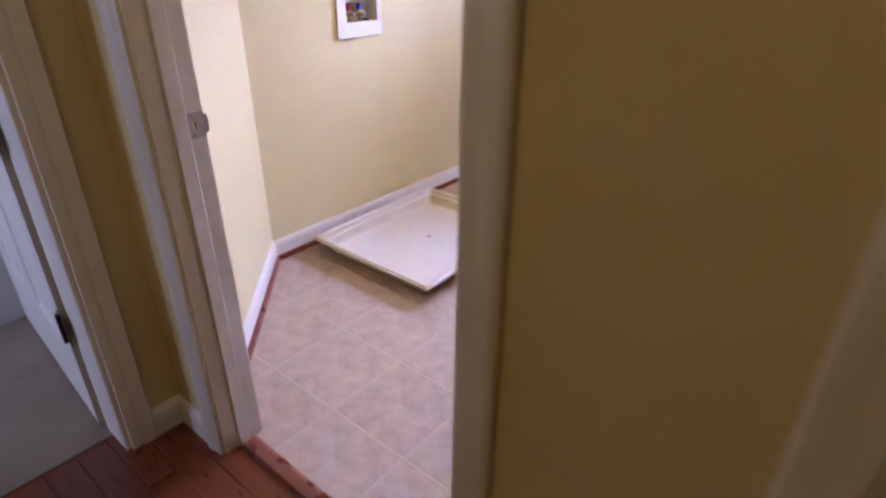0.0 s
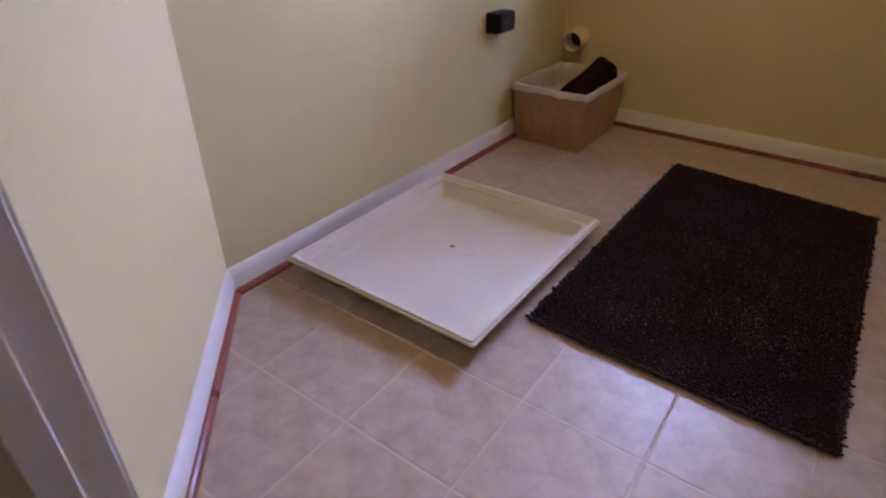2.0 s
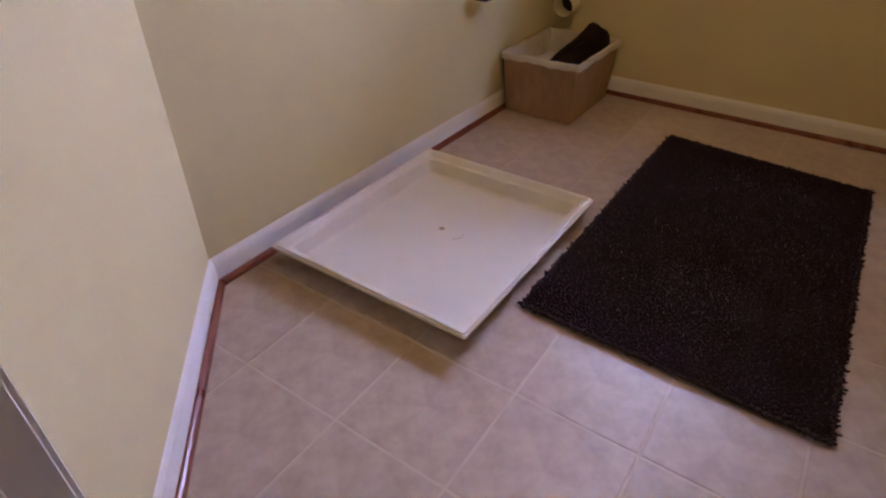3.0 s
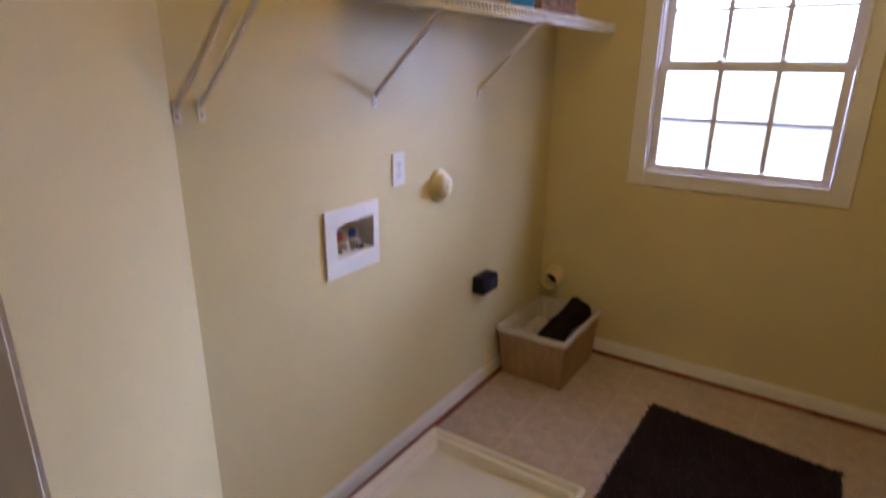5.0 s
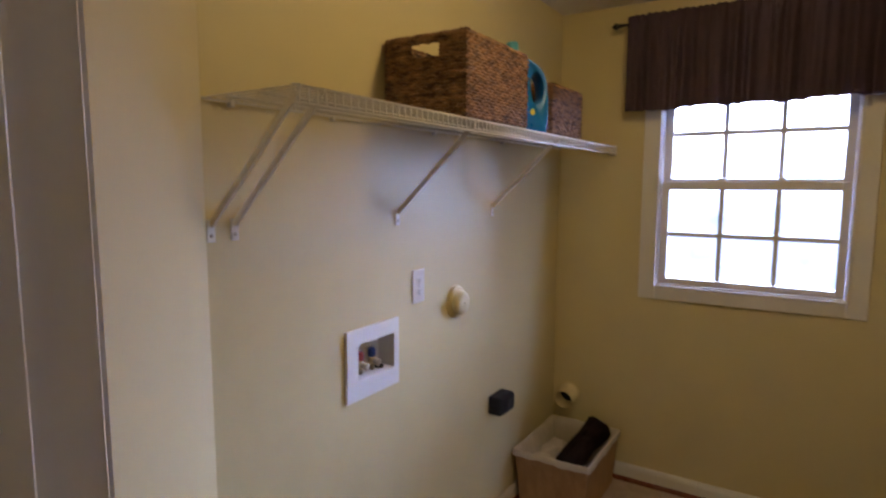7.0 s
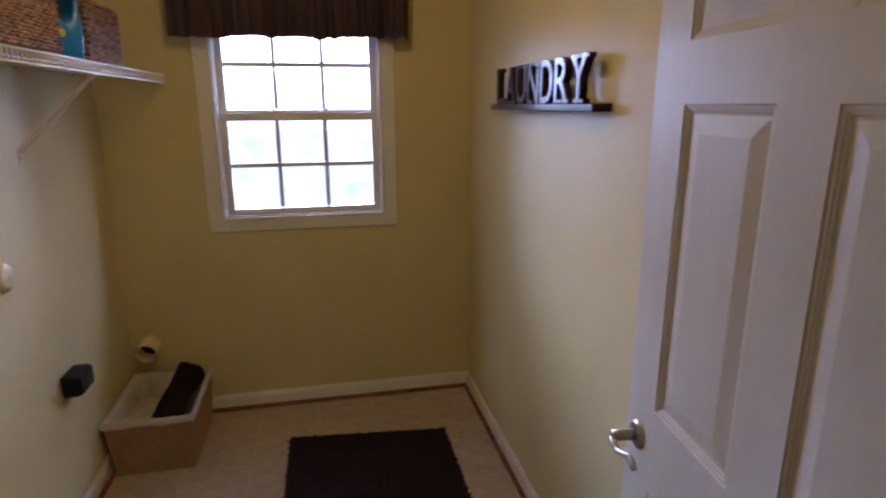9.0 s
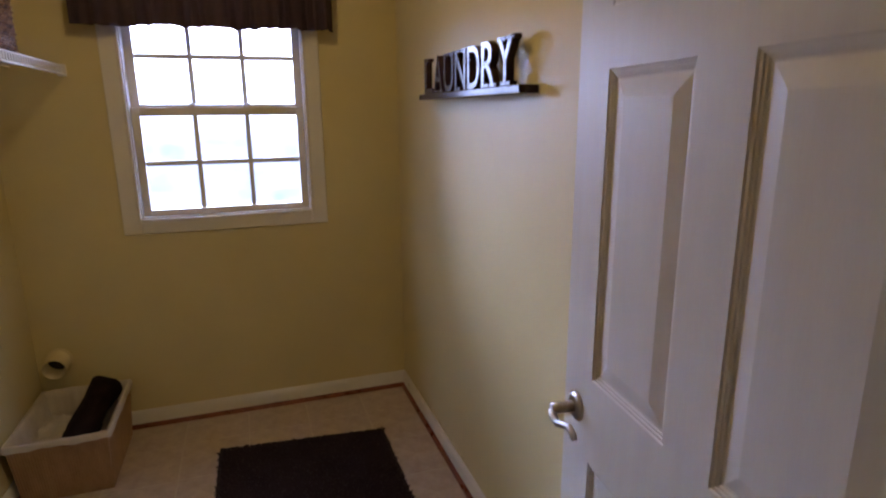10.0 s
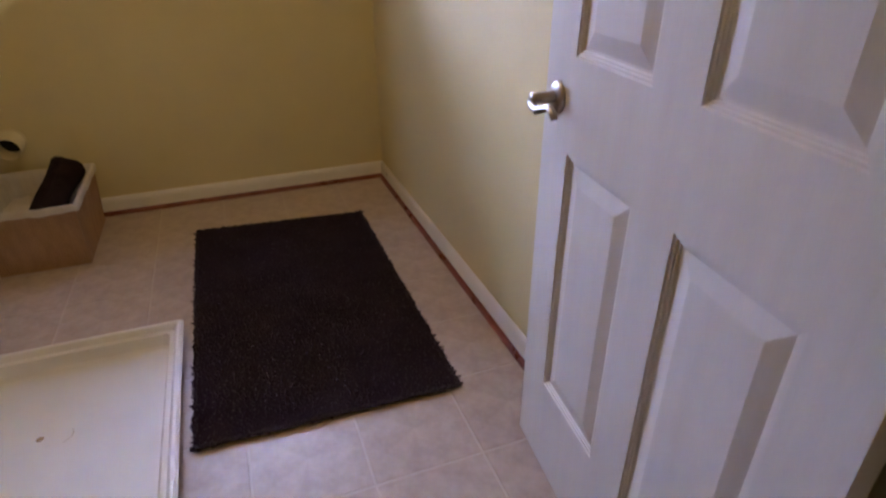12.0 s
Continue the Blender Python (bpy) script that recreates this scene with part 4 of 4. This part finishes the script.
def cloth(x, t, back):
    """t is 0 at the top ruffle and 1 at the hem."""
    g = sum(a * math.sin(f * x * 2.2 + p + 0.5 * math.sin(3.1 * x + p)) for f, p, a in folds) / 3.0
    fine = math.sin(210 * x + 2 * math.sin(17 * x)) * math.exp(-7 * t)
    gather = math.exp(-((t - 0.07) / 0.05) ** 2)
    depth = (0.016 + 0.022 * t) * g * (1 - 0.75 * gather) + 0.003 * fine + 0.007 * noise.noise(Vector((x * 22, t * 2.2, 5)))
    y = -0.020 - depth * (1 if not back else 0.6) if not back else 0.014 - depth * 0.5
    z = RZ + 0.035 - t * 0.452 + (0.006 * math.sin(19 * x + 1.7 + 2 * math.sin(7 * x)) + 0.009 * noise.noise(Vector((x * 34, 3.1, 0)))) * max(0, t - 0.55) / 0.45 + 0.0014 * fine * (t < 0.03) + 0.004 * noise.noise(Vector((x * 40, 0, 0))) * (t < 0.08)
    return Vector((x, y, z))


g = []
for j in range(NZ + 1):
    t = j / NZ
    g.append([bm.verts.new(cloth(X0 + (X1 - X0) * i / NX, t, False)) for i in range(NX + 1)])
for j in range(NZ):
    for i in range(NX):
        bm.faces.new((g[j][i], g[j][i + 1], g[j + 1][i + 1], g[j + 1][i]))
r = bmesh.ops.extrude_face_region(bm, geom=bm.faces[:])
bmesh.ops.translate(bm, vec=(0, 0.0015, 0), verts=[v for v in r["geom"] if isinstance(v, bmesh.types.BMVert)])
part("front_cloth", bm, VALANCE, val, smooth=True)
bm = bmesh.new()
g = []
for j in range(5):
    t = 0.15 * j / 4
    g.append([bm.verts.new(cloth(X0 + (X1 - X0) * i / 210, t, True)) for i in range(211)])
for j in range(4):
    for i in range(210):
        bm.faces.new((g[j][i], g[j][i + 1], g[j + 1][i + 1], g[j + 1][i]))
part("rod_pocket", bm, VALANCE, val, smooth=True)

# ---- wooden sign ----
sg = thing("laundry_sign", "dark stained wooden shelf sign spelling LAUNDRY", "sign", (0, 0, 0))
SY_A, SY_B, SZ = 0.640, 1.610, 1.630
part("ledge", box(bmesh.new(), W - 0.062, W - 0.0005, SY_A, SY_B, SZ, SZ + 0.024, 0.003, 2), SIGNW, sg)
words = "LAUNDRY"
step = (SY_B - SY_A - 0.10) / len(words)
for k, ch in enumerate(words):
    c = bpy.data.curves.new("letter", "FONT")
    c.body = ch
    c.size = 0.235
    c.extrude = 0.012
    c.bevel_depth = 0.0015
    c.offset = 0.001
    c.align_x = "CENTER"
    o = new("letter_tmp", c)
    me = bpy.data.meshes.new_from_object(o.evaluated_get(bpy.context.evaluated_depsgraph_get()))
    bpy.data.objects.remove(o)
    me.materials.clear()
    me.materials.append(SIGNW)
    xs = [v.co.x for v in me.vertices]
    ys = [v.co.y for v in me.vertices]
    wd, ht = max(xs) - min(xs), max(ys) - min(ys)
    mid, low = (max(xs) + min(xs)) / 2, min(ys)
    sx, sy = step * 0.88 / wd, 0.140 / ht
    serif = bmesh.new()
    serif.from_mesh(me)
    for v in serif.verts:
        v.co.x = (v.co.x - mid) * sx
        v.co.y = (v.co.y - low) * sy
    half = step * 0.45
    # slab feet and heads where the letter has stems
    feet = {"L": [(-half, half, 0), (-half, -half + 0.055, 1)], "A": [(-half, -half + 0.05, 0), (half - 0.05, half, 0)], "U": [(-half, -half + 0.05, 1), (half - 0.05, half, 1)],
            "N": [(-half, -half + 0.05, 0), (half - 0.05, half, 1), (-half, -half + 0.045, 1)], "D": [(-half, -half + 0.05, 0), (-half, -half + 0.05, 1)],
            "R": [(-half, -half + 0.055, 0), (half - 0.045, half, 0), (-half, -half + 0.05, 1)], "Y": [(-0.03, 0.03, 0), (-half, -half + 0.05, 1), (half - 0.05, half, 1)]}[ch]
    for a, b, top in feet:
        zz = 0.140 - 0.014 if top else 0.0
        box(serif, a - 0.004, b + 0.004, zz, zz + 0.014, -0.0125, 0.0125, 0.002)
    o = part("letter", serif, SIGNW, sg)
    # read from inside the room: letter x runs towards the door, its face looks to -x
    o.matrix_world = Matrix(((0, 0, -1, W - 0.042), (-1, 0, 0, SY_B - 0.05 - step * (k + 0.5)), (0, 1, 0, SZ + 0.0235), (0, 0, 0, 1)))

# ---- lamps ----
def ceiling_light(at, mat, r=0.13):
    lt = thing("ceiling_light", "unseen round white ceiling light with a glass dome", "ceiling light", at)
    part("canopy", lathe(bmesh.new(), [(0, 0), (r + 0.012, 0), (r + 0.014, -0.012), (r + 0.006, -0.022), (r, -0.022), (0, -0.018)], None, 32), WHITE, lt, smooth=True)
    part("glass_dome", lathe(bmesh.new(), [(r - 0.003, -0.020), (r * 0.96, -0.045), (r * 0.75, -0.072), (r * 0.4, -0.088), (0, -0.092)], None, 32), mat, lt, "lit frosted glass dome", True)


ceiling_light((0.90, 0.82, H), LAMPGLOW, 0.075)
# fill lamp out of view, added to light the hall walls
ceiling_light((1.50, -1.75, H), HALLGLOW)

# ---- floors: pieces ----
TP, GX, GY, G = 0.3025, 0.331, -0.160, 0.005
structure("floor", boxes((-T, W + T, Y1 - 0.06, L + T, -0.06, -0.0014)), GROUT, "laundry floor with pale grout between tiles", "floor")
fl = bpy.data.objects["floor"]
bm = box(bmesh.new(), -(TP - G) / 2, (TP - G) / 2, -(TP - G) / 2, (TP - G) / 2, -0.006, 0.0, 0.002)
tile = part("tile", bm, TILE, fl)
first = True
for i in range(-2, 6):
    for j in range(-2, 9):
        x, y = GX + (i + 0.5) * TP, GY + (j + 0.5) * TP
        if x - TP / 2 > W or x + TP / 2 < 0 or y - TP / 2 > L or y + TP / 2 < Y1 - 0.03:
            continue
        o = tile if first else new("tile", tile.data)
        first = False
        o.parent = fl
        o.location = (x, y, random.uniform(-0.0004, 0.0))
        if y - TP / 2 < Y1 - 0.05:
            ya, yb = Y1 - 0.05, y + (TP - G) / 2
            o.location.y, o.scale = (ya + yb) / 2, (1, (yb - ya) / (TP - G), 1)
structure("floor_hall", boxes((0.53, 3.52, -2.72, Y1 - 0.062, -0.06, -0.010)), SHOE, "hall subfloor", "floor")
hf = bpy.data.objects["floor_hall"]
bm = box(bmesh.new(), 0.0, 1.2, 0, 0.0805, -0.012, 0.0, 0.0012)
plank = part("plank", bm, WOODF, hf)
first = True
for j in range(24):
    y = Y1 - 0.066 - (j + 1) * 0.082
    x = 0.53 - (j * 0.47) % 1.1
    while x < 3.4:
        o = plank if first else new("plank", plank.data)
        first = False
        o.parent = hf
        o.location = (max(x, 0.53) if x < 0.53 else x, y, random.uniform(-0.0005, 0))
        if x < 0.53:
            o.scale = ((x + 1.2 - 0.53) / 1.2, 1, 1)
        elif x + 1.2 > 3.45:
            o.scale = ((3.45 - x) / 1.2, 1, 1)
        x += 1.202
